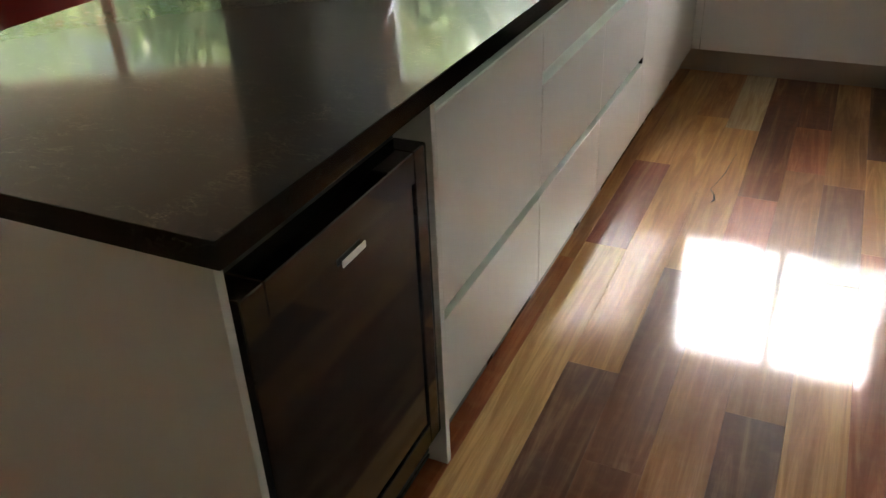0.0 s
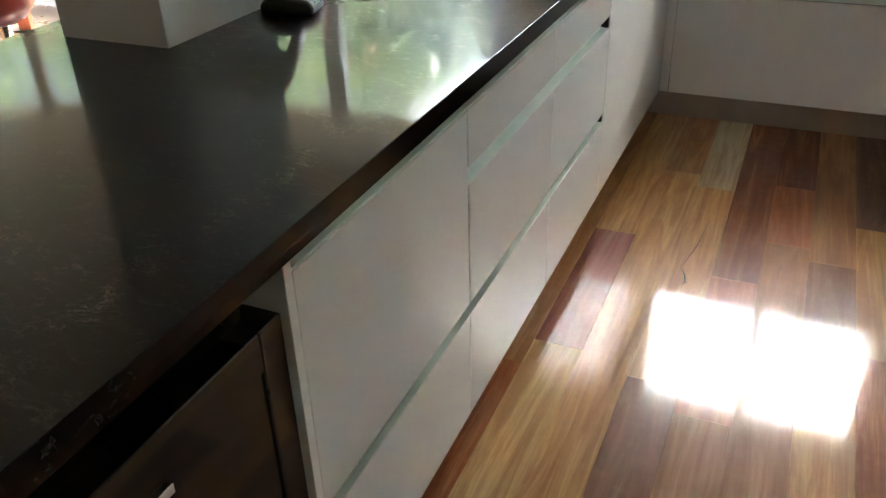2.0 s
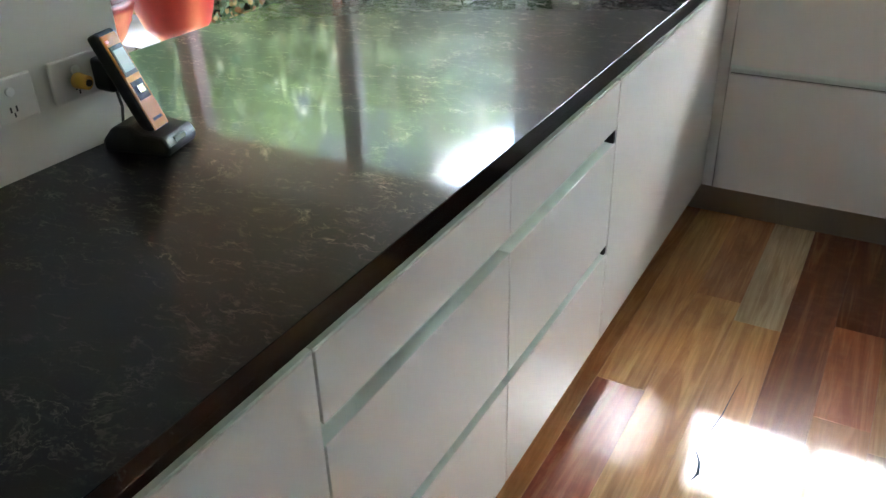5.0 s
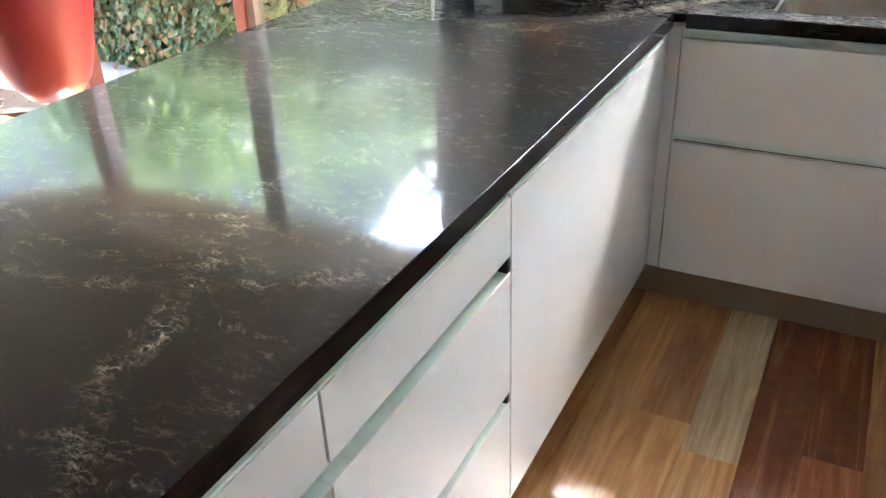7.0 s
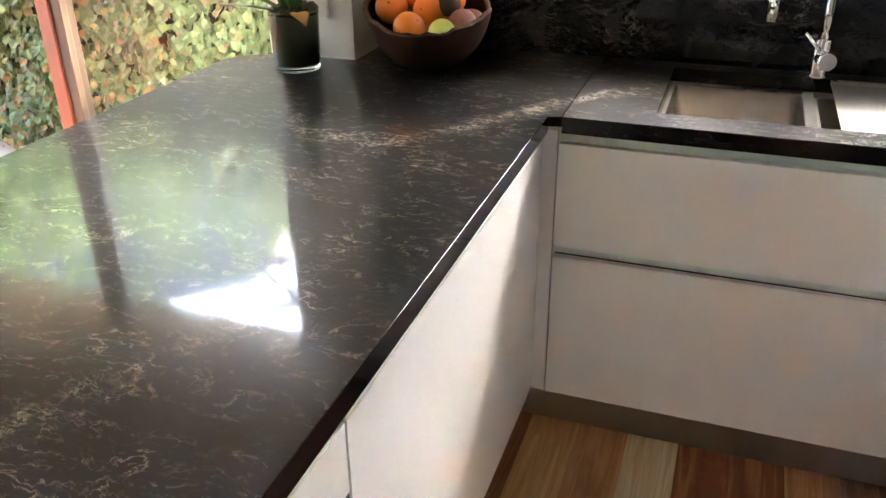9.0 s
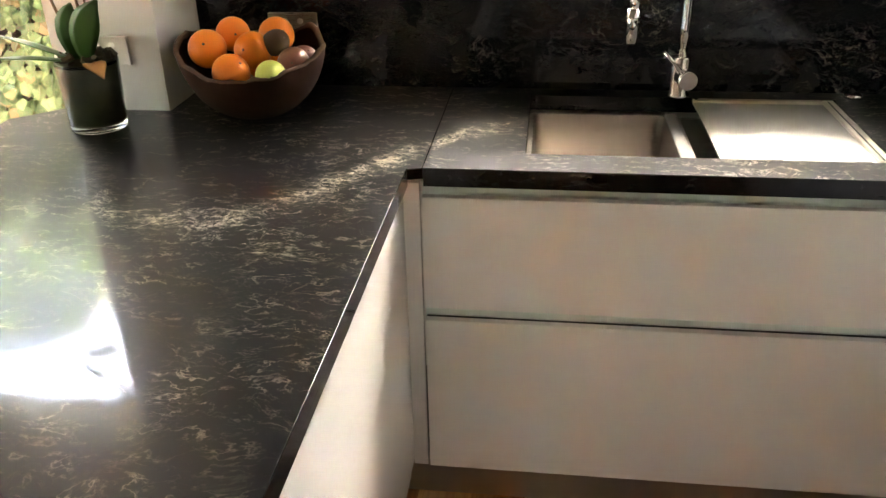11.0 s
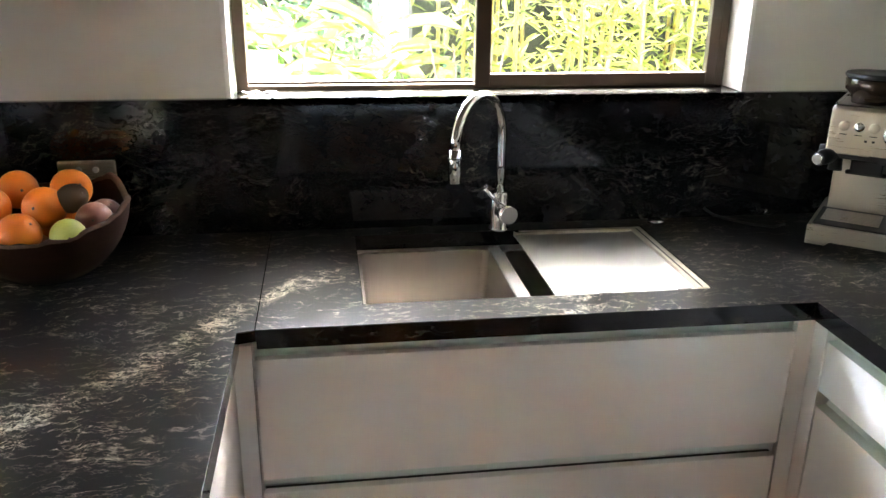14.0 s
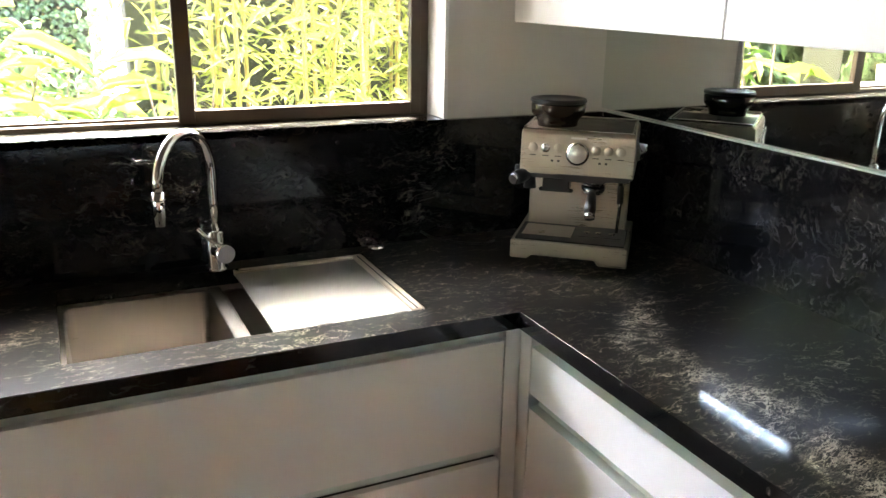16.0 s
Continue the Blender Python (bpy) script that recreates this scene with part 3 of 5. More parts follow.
def unit(name, label, axis, face, inward, a, b, depth, fronts, gaps, group, cap=False, body_top=UNDER - 0.004):
    """A base cupboard. axis: the way its front runs; fronts: rows of (bottom, top); gaps: channels."""
    mid = (a + b) / 2
    at = (face + inward * depth / 2, mid, 0.115) if axis == "y" else (mid, face + inward * depth / 2, 0.115)
    th = thing(name, at, label, "cupboard", group)

    def slab(d0, d1, p, q, z0, z1, bev=0.0):
        f0, f1 = sorted((face + inward * d0, face + inward * d1))
        return boxes((f0, f1, p, q, z0, z1), bevel=bev, seg=2) if axis == "y" else boxes((p, q, f0, f1, z0, z1), bevel=bev, seg=2)
    part("body", slab(0.040, depth, a + 0.001, b - 0.001, 0.115, body_top), CARCASS, th)
    for z0, z1 in fronts:
        nm = "drawer_front" if len(fronts) > 1 else "door"
        part(nm, slab(0.0, 0.019, a + 0.0026, b - 0.0026, z0, z1, 0.0015), WHITE_DOOR, th, "white satin lacquered front")
    for z0, z1 in gaps:
        part("finger_channel", channel(axis, face, inward, a + 0.001, b - (0.012 if cap else 0.001), z0, z1), ALU, th, "satin aluminium finger channel")
        # Dark strip added for the shadow line between channel and lower drawer.
        if axis == "x" and z0 < 0.8:
            part("gap_shade_strip", slab(0.0195, 0.0275, a + 0.004, b - 0.004, z0 - 0.010, z0 - 0.001), VOID, th, "dark strip painted as shade behind the drawer edge")
        # Solid dark block stands for the shade inside the channel's end.
        if cap and z0 < 0.8:
            part("channel_end_shade", slab(0.003, 0.036, b - 0.012, b - 0.001, z0 + 0.001, z1 - 0.001), VOID, th, "dark block standing for the shaded channel opening")
    return th


two = ([(0.116, 0.388), (0.416, 0.845)], [(0.388, 0.416), (0.850, 0.879)])
three = ([(0.116, 0.388), (0.416, 0.692), (0.728, 0.845)], [(0.388, 0.416), (0.692, 0.728), (0.850, 0.879)])
G = "island base cupboards"
unit("drawer_unit", "white two-drawer island unit beside the wine fridge", "y", XF, -1, 1.449, 2.05, 0.58, *two, G)
unit("drawer_unit", "white three-drawer island unit with finger channels", "y", XF, -1, 2.05, 2.62, 0.58, *three, G)
unit("drawer_unit", "white three-drawer island unit with finger channels", "y", XF, -1, 2.62, 3.208, 0.58, *three, G, cap=True)
unit("island_cupboard", "white wide single-panel island cupboard by the corner", "y", XF, -1, 3.208, 4.27, 0.58, [(0.116, 0.845)], [(0.850, 0.879)], G)
unit("sink_drawer_unit", "wide white two-drawer unit under the sink", "x", YS, 1, -0.512, 0.606, 0.55, [(0.116, 0.544), (0.577, 0.848)], [(0.544, 0.577), (0.848, 0.879)], "sink run cupboards", body_top=0.66)
G = "right run cupboards"
for a, b in ((3.36, 4.27), (2.45, 3.36), (1.54, 2.45), (0.63, 1.54)):
    unit("drawer_unit", "wide white three-drawer unit under the mirrored wall", "y", XR, 1, a, b, 0.58, [(0.116, 0.388), (0.416, 0.692), (0.728, 0.842)], [(0.388, 0.416), (0.692, 0.728), (0.842, 0.879)], G)
solid("corner_filler", boxes((-0.549, -0.514, YS + 0.004, YS + 0.02, 0.116, 0.878), (XF - 0.02, XF - 0.002, 4.272, YS + 0.02, 0.116, 0.878)), WHITE_DOOR, "white corner filler strip between cupboards", "filler panel")
solid("corner_filler", boxes((0.609, XR - 0.002, YS + 0.004, YS + 0.02, 0.116, 0.878), (XR, XR + 0.018, 4.272, YS + 0.02, 0.116, 0.878)), WHITE_DOOR, "white corner filler strip between cupboards", "filler panel")
solid("end_panel", boxes((-1.50, XF - 0.008, 0.846, 0.862, 0, 0.879), bevel=0.001), WHITE_DOOR, "white lacquered end panel of the island", "panel")
solid("gable_panel", boxes((-1.13, XF + 0.002, 1.430, 1.448, 0, 0.879), bevel=0.001), WHITE_DOOR, "white upright gable panel beside the wine fridge", "panel")
solid("island_back_panel", boxes((-1.520, -1.502, 0.850, 4.50, 0, 0.879)), WHITE_DOOR, "white back panel of the island under the overhang", "panel")
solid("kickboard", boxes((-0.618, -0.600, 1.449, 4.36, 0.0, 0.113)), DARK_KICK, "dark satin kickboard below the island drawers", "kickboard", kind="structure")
solid("kickboard", boxes((-0.599, 0.699, 4.345, 4.36, 0.0, 0.114)), KICK, "satin taupe metal kickboard below the sink drawers", "kickboard", kind="structure")
solid("kickboard", boxes((0.700, 0.716, -0.6, 4.36, 0.0, 0.113)), KICK, "satin taupe metal kickboard below the mirror-side drawers", "kickboard", kind="structure")
# wall cupboards above the mirror
for a, b in ((4.08, 4.878), (3.28, 4.08), (2.48, 3.28), (1.68, 2.48), (0.88, 1.68)):
    th = thing("wall_cupboard", (1.09, (a + b) / 2, 1.52), "white handleless wall cupboard above the mirror splashback", "cupboard", "wall cupboards")
    part("body", boxes((0.942, WALL_X - 0.001, a + 0.001, b - 0.001, 1.53, 2.40)), WHITE_DOOR, th)
    part("door", boxes((0.92, 0.94, a + 0.0015, b - 0.0015, 1.515, 2.40), bevel=0.0018, seg=2), WHITE_DOOR, th)
solid("bulkhead", boxes((0.93, WALL_X - 0.001, 0.88, 4.899, 2.402, CEIL_Z - 0.001)), WALL, "plaster bulkhead above the wall cupboards", "bulkhead", kind="structure")

# wine fridge
wf = thing("wine_fridge", (-0.85, 1.15, 0), "built-in wine fridge with tinted black glass door", "wine fridge")
part("body", boxes((-1.125, -0.625, 0.872, 1.426, 0.0, 0.83)), BLACK, wf)
part("door_frame", boxes((-0.622, -0.557, 0.876, 0.93, 0.11, 0.80), (-0.622, -0.557, 1.375, 1.424, 0.11, 0.80), (-0.622, -0.557, 0.93, 1.375, 0.74, 0.80), (-0.622, -0.557, 0.93, 1.375, 0.11, 0.165), bevel=0.002), TINTED, wf, "glossy black door frame")
part("glass_door", boxes((-0.616, -0.562, 0.931, 1.374, 0.166, 0.739)), TINTED, wf, "dark tinted glass pane")
part("vent_grille", boxes(*[(-0.600, -0.588, 0.88, 1.42, 0.02 + 0.016 * k, 0.028 + 0.016 * k) for k in range(5)]), BLACK, wf, "black slotted vent")
part("badge", boxes((-0.558, -0.5555, 1.118, 1.190, 0.711, 0.724), bevel=0.0008), BADGE, wf, "small silver maker's badge")

# ---------------------------------------------------------------- sink window
win = thing("window_1", (0.065, 5.0, SILL), "bronze aluminium sliding window above the sink", "window", kind="structure")
part("outer_frame", boxes((-0.575, -0.547, 4.985, 5.05, SILL + 0.002, HEAD), (0.682, 0.710, 4.985, 5.05, SILL + 0.002, HEAD), (-0.547, 0.682, 4.985, 5.05, SILL + 0.002, SILL + 0.014), (-0.547, 0.682, 4.985, 5.05, HEAD - 0.03, HEAD), bevel=0.001), BRONZE, win)
sash = part("sash", boxes((0.028, 0.068, 4.975, 5.0, SILL + 0.008, HEAD - 0.03), (0.655, 0.684, 4.975, 5.0, SILL + 0.008, HEAD - 0.03), (0.068, 0.655, 4.975, 5.0, SILL + 0.008, SILL + 0.040), (0.068, 0.655, 4.975, 5.0, HEAD - 0.07, HEAD - 0.03), bevel=0.0015), BRONZE, win, "bronze sliding sash")
p = part("pane", boxes((0.066, 0.657, 4.985, 4.989, SILL + 0.036, HEAD - 0.05)), GLASS, sash, "clear glass")
p.visible_shadow = False
p = part("pane", boxes((-0.548, 0.03, 5.02, 5.024, SILL + 0.014, HEAD - 0.03)), GLASS, win, "clear glass")
p.visible_shadow = False
part("track_strip", boxes((-0.547, 0.03, 5.012, 5.032, SILL + 0.0145, SILL + 0.020)), BRONZE, win)
solid("window_reveal", boxes((-0.590, -0.578, 4.882, 5.045, SILL + 0.002, HEAD), (0.713, 0.725, 4.882, 5.045, SILL + 0.002, HEAD), (-0.578, 0.713, 4.882, 5.045, HEAD + 0.001, HEAD + 0.012), bevel=0.001), REVEAL, "white gloss painted window reveal", "trim", kind="structure")

lt = thing("dry_leaf_litter", (-0.52, 4.95, SILL + 0.001), "small dry curled leaf lying on the window sill", "dry leaf")
for k in range(5):
    lm = pose(-0.545 + 0.014 * k, 4.945 + 0.012 * math.sin(2.1 * k), SILL + 0.0045, 12 * math.sin(k), 14 * math.cos(2 * k), 47 * k)
    part("leaf_piece", box(bmesh.new(), -0.013, 0.013, -0.004, 0.004, -0.0012, 0.0012, 0.0008, 1, lm), PLASTIC, lt, "pale curled fragment")

# ---------------------------------------------------------------- glass doors of the dining side
gd = thing("glass_door_1", (-2.6, 5.0, 0), "tall glass doors with dark timber posts, open to the garden", "glass door", kind="structure")
part("post", boxes((-2.665, -2.605, 4.95, 5.05, -0.01, 2.35), bevel=0.003), REDPOST, gd, "red-brown stained timber post")
part("post", boxes((-2.604, -2.555, 4.96, 5.03, -0.01, 2.35), bevel=0.002), BRONZE, gd, "grey-bronze door stile")
part("post", boxes((-3.86, -3.75, 4.95, 5.05, -0.01, 2.35), bevel=0.003), REDPOST, gd, "red-brown stained timber post")
part("stile", boxes((-1.54, -1.472, 4.96, 5.03, -0.01, 2.35), bevel=0.002), BRONZE, gd)
part("track", boxes((-3.75, -2.665, 4.95, 5.05, -0.017, 0.006)), BRONZE, gd)
part("bottom_rail", boxes((-2.555, -1.54, 4.965, 5.02, -0.015, 0.07)), BRONZE, gd)
p = part("pane", boxes((-2.556, -1.538, 4.988, 4.994, 0.068, 2.35)), GLASS, gd, "clear glass")
p.visible_shadow = False
gs = thing("glass_door_2", tuple(DA + dv * 1.3), "slanted glass door wall with dark posts and floor track", "glass door", kind="structure")
for a in (0.85, 1.75, 2.62):
    part("post", along(bmesh.new(), a, a + 0.07, 0.04, -0.01, 2.35), REDPOST, gs)
part("track", along(bmesh.new(), 0.0, 2.7, 0.05, -0.016, 0.008), BRONZE, gs)

# ---------------------------------------------------------------- garden
solid("ground", cells([-200, 200], [-200, 200], lambda i, j: True, -0.4, -0.16), SOIL, "bare garden ground reaching the horizon", "ground", kind="structure")
solid("pavement", boxes((-12.0, -1.0, 5.10, 6.1, -0.155, -0.03), (-12.0, -6.3, -6.0, 5.1, -0.155, -0.032), (-6.3, 2.0, -6.0, -2.25, -0.155, -0.031), (-1.3, 1.2, 8.6, 30.0, -0.155, -0.06)), PAVING, "pale sunlit concrete paving beside the house", "paving", kind="structure")
rng = np.random.default_rng(7)


def unit_rows(n, up=0.3):
    v = rng.normal(size=(n, 3))
    v[:, 2] += up
    return v / np.linalg.norm(v, axis=1, keepdims=True)


def ivy_wall(x0, x1, y, h, n):
    solid("ivy_wall", boxes((x0, x1, y, y + 0.25, -0.03, h - 0.08)), LEAF_SHADE, "old garden wall overgrown with ivy", "garden wall")
    x, z = rng.uniform(x0 - 0.1, x1 + 0.1, n), rng.uniform(-0.02, h, n)
    lump = np.array([noise.noise(Vector((a * 2.2, b * 2.2, 3.1))) for a, b in zip(x, z)])
    pl = np.stack([x, y - 0.03 - 0.13 * np.clip(lump + 0.4, 0, 1) - rng.uniform(0, 0.05, n), z], 1)
    nm = np.stack([rng.normal(0, 0.45, n), -np.ones(n), rng.normal(0.45, 0.4, n)], 1)
    up = np.stack([rng.normal(0, 0.5, n), rng.normal(0, 0.2, n), -np.ones(n)], 1)
    ob = tagged(new("ivy", scatter("ivy", pl, nm, up, rng.uniform(0.032, 0.062, n), IVY, 0.95, 0.12)), "dense green ivy with some brown dead leaves", "ivy", kind="stuff")
    return ob


ivy_wall(-5.2, -0.95, 5.88, 1.95, 22000)
n_ = 320
dry_x, dry_z = rng.uniform(-5.2, -2.6, n_), np.abs(rng.normal(0.0, 0.30, n_)) - 0.02
dry_p = np.stack([dry_x, np.full(n_, 5.72) - rng.uniform(0, 0.07, n_), dry_z], 1)
dry_n = np.stack([rng.normal(0, 0.5, n_), -np.ones(n_), rng.normal(0.4, 0.5, n_)], 1)
dry_u = np.stack([rng.normal(0, 0.6, n_), rng.normal(0, 0.2, n_), -np.ones(n_)], 1)
tagged(new("dry_ivy", scatter("dry_ivy", dry_p, dry_n, dry_u, rng.uniform(0.03, 0.052, n_), DRY_IVY, 0.9, 0.14)), "brown and yellow withered ivy along the wall foot", "ivy", kind="stuff")
ivy_wall(-3.1, 0.15, 11.5, 2.7, 8000)


def shrub(x, y, z, r, h, n, mat, label, leaf=0.09, width=0.4, stems=5):
    th = thing("shrub", (x, y, z), label, "shrub", "garden shrubs")
    bm = bmesh.new()
    for k in range(stems):
        a = 2 * math.pi * k / stems + rng.uniform(0, 1)
        tube([(x, y, z), (x + 0.3 * r * math.cos(a), y + 0.3 * r * math.sin(a), z + 0.5 * h), (x + 0.75 * r * math.cos(a), y + 0.75 * r * math.sin(a), z + 0.9 * h)], [0.018, 0.012, 0.004], 6, bm)
    part("stems", bm, TRUNK, th)
    d = unit_rows(n, 0.1)
    rad = rng.uniform(0.35, 1.0, n) ** 0.6
    lump = np.array([1 + 0.55 * noise.noise(Vector(v) * 2.3 + Vector((x, y, 0))) for v in d.tolist()])
    pl = np.stack([x + r * d[:, 0] * rad * lump, y + r * d[:, 1] * rad * lump, z + h * 0.55 + h * 0.5 * d[:, 2] * rad * lump], 1)
    pl[:, 2] = np.maximum(pl[:, 2], z + 0.02)
    up = d + np.array((0, 0, -0.5)) + rng.normal(0, 0.4, (n, 3))
    nm = d * 0.5 + np.array((0, -0.2, 0.8)) + rng.normal(0, 0.4, (n, 3))
    part("crown", scatter("crown", pl, nm, up, rng.uniform(0.6, 1.3, n) * leaf, mat, width), mat, th)
    return th


def tree(x, y, h, r, n, mat, label):
    th = thing("tree", (x, y, -0.18), label, "tree", "garden trees")
    pts = [(x + 0.15 * math.sin(k * 1.3 + x), y + 0.12 * math.cos(k * 1.7), -0.18 + h * 0.62 * k / 5) for k in range(6)]
    part("trunk", tube(pts, [0.14, 0.125, 0.11, 0.09, 0.07, 0.05], 9), TRUNK, th)
    bm = bmesh.new()
    tips = []
    for k in range(11):
        a, s = 2.4 * k + x, pts[2 + k % 4]
        e = (s[0] + r * 0.8 * math.cos(a), s[1] + r * 0.8 * math.sin(a), s[2] + h * (0.14 + 0.22 * rng.random()))
        tube([s, ((s[0] + e[0]) / 2, (s[1] + e[1]) / 2, (s[2] + e[2]) / 2 + 0.1), e], [0.04, 0.025, 0.01], 6, bm)
        tips.append(e)
    part("limbs", bm, TRUNK, th)
    tips = np.array(tips + [pts[-1], pts[-1]])
    c = tips[rng.integers(0, len(tips), n)] + rng.normal(0, 1, (n, 3)) * np.array((r * 0.33, r * 0.33, h * 0.10))
    part("crown", scatter("crown", c, unit_rows(n, 0.8), unit_rows(n, -0.4), rng.uniform(0.08, 0.17, n), mat, 0.5), mat, th)


sw = thing("sleeper_wall", (-5.75, 4.97, -0.03), "low retaining wall of weathered timber sleepers", "retaining wall")
for k in range(3):
    part("sleeper", box(bmesh.new(), -1.0, 1.0, -0.05, 0.05, -0.03 + 0.193 * k, 0.157 + 0.193 * k, 0.008, 2, pose(-5.78 + 0.03 * k, 5.00, 0, 0, 0, 34.5)), SLEEPER, sw)
shrub(-5.55, 5.55, -0.16, 0.34, 1.15, 60, STRAP, "grey-green strap-leaved plant behind the sleepers", 0.34, 0.14)
shrub(-6.4, 7.7, -0.16, 0.7, 1.7, 700, SHRUB, "dark green shrub above the sleeper wall", 0.12)
for tx, ty, th_, tr_ in ((-6.2, 8.4, 5.4, 1.7), (-9.8, 8.2, 4.6, 1.9), (-10.8, 6.4, 5.6, 1.9), (-11.6, 3.4, 5.4, 1.9), (-11.4, 0.4, 5.4, 1.9)):
    tree(tx, ty, th_, tr_, 3400, TREE, "leafy green garden tree beyond the paving")
for tx, ty, tr_, th_ in ((-2.2, 8.3, 0.85, 3.35), (-3.1, 8.0, 0.80, 3.15), (-3.9, 8.3, 0.9, 3.5), (-4.8, 7.9, 0.95, 3.3), (-5.7, 8.0, 1.0, 2.9), (-6.6, 7.6, 0.9, 4.0), (-7.5, 8.2, 1.1, 2.8), (-9.0, 7.6, 1.2, 3.2), (-10.4, 5.4, 1.2, 3.8), (-10.9, 2.6, 1.2, 3.6)):
    shrub(tx, ty, -0.16, tr_, th_, 3800, TREE, "tall dense green garden shrub", 0.15, 0.5)
nh = thing("brick_house", (-9.0, 14.0, -0.16), "neighbouring brick house with grey gabled roof", "house")
part("wall", boxes((-15.0, -5.85, 10.8, 17.0, -0.16, 4.39)), BRICKWORK, nh, "terracotta brick wall")
part("roof", prism([(-15.5, 4.40), (-5.75, 4.40), (-5.36, 5.02), (-5.40, 5.20), (-5.70, 5.75), (-8.0, 6.55), (-11.5, 7.7), (-15.5, 6.3)], 10.6, 17.4, axis="y"), ROOF, nh, "grey tiled roof with deep eaves")
part("window", boxes((-10.4, -8.8, 10.78, 10.85, 0.9, 2.1)), BRONZE, nh)


def bamboo(x0, x1, y0, y1, count, n):
    th = thing("bamboo_clump", ((x0 + x1) / 2, (y0 + y1) / 2, -0.16), "dense clump of golden bamboo with yellow-green leaves", "bamboo")
    culms = []
    for k in range(count):
        x, y = rng.uniform(x0, x1), rng.uniform(y0, y1)
        h = rng.uniform(2.6, 3.5) + min(0.7, 0.4 * (x - x0))
        lx, ly = rng.normal(0, 0.12), rng.normal(0, 0.12)
        pts = [(x + lx * (i / 6) ** 2, y + ly * (i / 6) ** 2, -0.17 + h * i / 6) for i in range(7)]
        part("culm", tube(pts, [0.014 - 0.0012 * i for i in range(7)], 6), CULM, th)
        culms.append((pts, h))
    a = rng.integers(0, count, n)
    s = rng.uniform(0.12, 1.0, n)
    pl = np.empty((n, 3))
    for i in range(n):
        pts = culms[a[i]][0]
        u = s[i] * 5.999
        k = int(u)
        pl[i] = np.array(pts[k]) * (1 - u + k) + np.array(pts[k + 1]) * (u - k)
    pl += rng.normal(0, 1, (n, 3)) * np.array((0.16, 0.16, 0.08))
    up = np.stack([rng.normal(0, 0.8, n), rng.normal(0, 0.8, n), rng.normal(-0.55, 0.5, n)], 1)
    nm = np.stack([rng.normal(0, 0.5, n), rng.normal(-0.3, 0.5, n), np.ones(n) * 0.8], 1)
    part("leaves", scatter("leaves", pl, nm, up, rng.uniform(0.08, 0.18, n), BAMBOO, 0.16, 0.04), BAMBOO, th)


bamboo(0.3, 3.6, 6.6, 7.8, 54, 15000)
# Plain boxes added behind the foliage so its gaps go dark.
solid("leaf_shade_backing", boxes((0.2, 6.0, 8.2, 8.5, -0.16, 2.6), (-6.5, -1.3, 10.6, 10.9, -0.16, 1.5)), LEAF_SHADE, "plain dark sheets giving leaf gap shade behind bamboo and shrubs", "hedge")
shrub(-2.3, 8.6, -0.16, 0.8, 1.5, 900, SHRUB, "dark green broad-leaved shrub by the path", 0.14)
shrub(-1.9, 10.0, -0.16, 0.9, 1.6, 1100, SHRUB, "dense dark green shrub before the hedge", 0.12)
shrub(-1.25, 7.3, -0.16, 0.75, 1.75, 900, SHRUB, "dark green broad-leaved shrub", 0.13)
shrub(-0.78, 8.2, -0.16, 0.6, 1.65, 1100, SHRUB, "dark green broad-leaved shrub by the path", 0.12)
shrub(-0.25, 9.6, -0.16, 0.5, 1.30, 900, SHRUB, "low dark green shrub along the path", 0.09)
shrub(0.42, 8.5, -0.16, 0.42, 1.22, 420, SHRUB, "young green shrub under the bamboo", 0.16, 0.5)
shrub(-0.60, 6.9, -0.16, 0.42, 1.55, 80, STRAP, "yellow-green plant with long strap leaves", 0.34, 0.15)
shrub(-0.95, 6.3, -0.16, 0.35, 1.75, 60, STRAP, "yellow-green plant with long strap leaves", 0.34, 0.16)
shrub(0.32, 6.7, -0.16, 0.26, 1.5, 60, STRAP, "yellow-green plant with long strap leaves", 0.3, 0.16)
ps = thing("outdoor_shelf", (-0.62, 5.25, 1.17), "white painted outdoor ledge below the window", "shelf")
part("board", boxes((-0.85, -0.30, 5.065, 5.46, 1.205, 1.228), bevel=0.002), REVEAL, ps)
part("bracket", prism([(5.063, 0.95), (5.085, 0.95), (5.42, 1.19), (5.42, 1.204), (5.063, 1.204)], -0.80, -0.78, axis="x"), REVEAL, ps)
part("bracket", prism([(5.063, 0.95), (5.085, 0.95), (5.42, 1.19), (5.42, 1.204), (5.063, 1.204)], -0.37, -0.35, axis="x"), REVEAL, ps)
pt = thing("garden_pot", (-0.528, 5.30, 1.228), "pale green glazed pot with a shield emblem outside", "pot")
part("body", turned([(0.0, 1.2285), (0.028, 1.2285), (0.034, 1.24), (0.040, 1.315), (0.042, 1.318), (0.038, 1.318), (0.031, 1.245), (0.0, 1.24)], 28, centre=(-0.528, 5.30, 0)), POT, pt)
part("emblem", prism([(-0.543, 1.300), (-0.513, 1.300), (-0.513, 1.280), (-0.528, 1.258), (-0.543, 1.280)], 5.258, 5.264, axis="y"), PLASTIC, pt, "pale shield emblem")
pf_ = thing("picture_frame", (-0.89, 4.89, 1.484), "slim dark timber picture frame on the wall", "picture")
part("frame", boxes((-1.10, -0.675, 4.878, 4.899, 1.484, 1.502), (-1.10, -1.082, 4.878, 4.899, 1.502, 1.94), (-0.693, -0.675, 4.878, 4.899, 1.502, 1.94), (-1.10, -0.675, 4.878, 4.899, 1.94, 1.958), bevel=0.002), BOWL_WOOD, pf_, "dark timber frame")
part("picture", boxes((-1.082, -0.693, 4.888, 4.898, 1.502, 1.94)), PLASTIC, pf_, "pale mounted print")


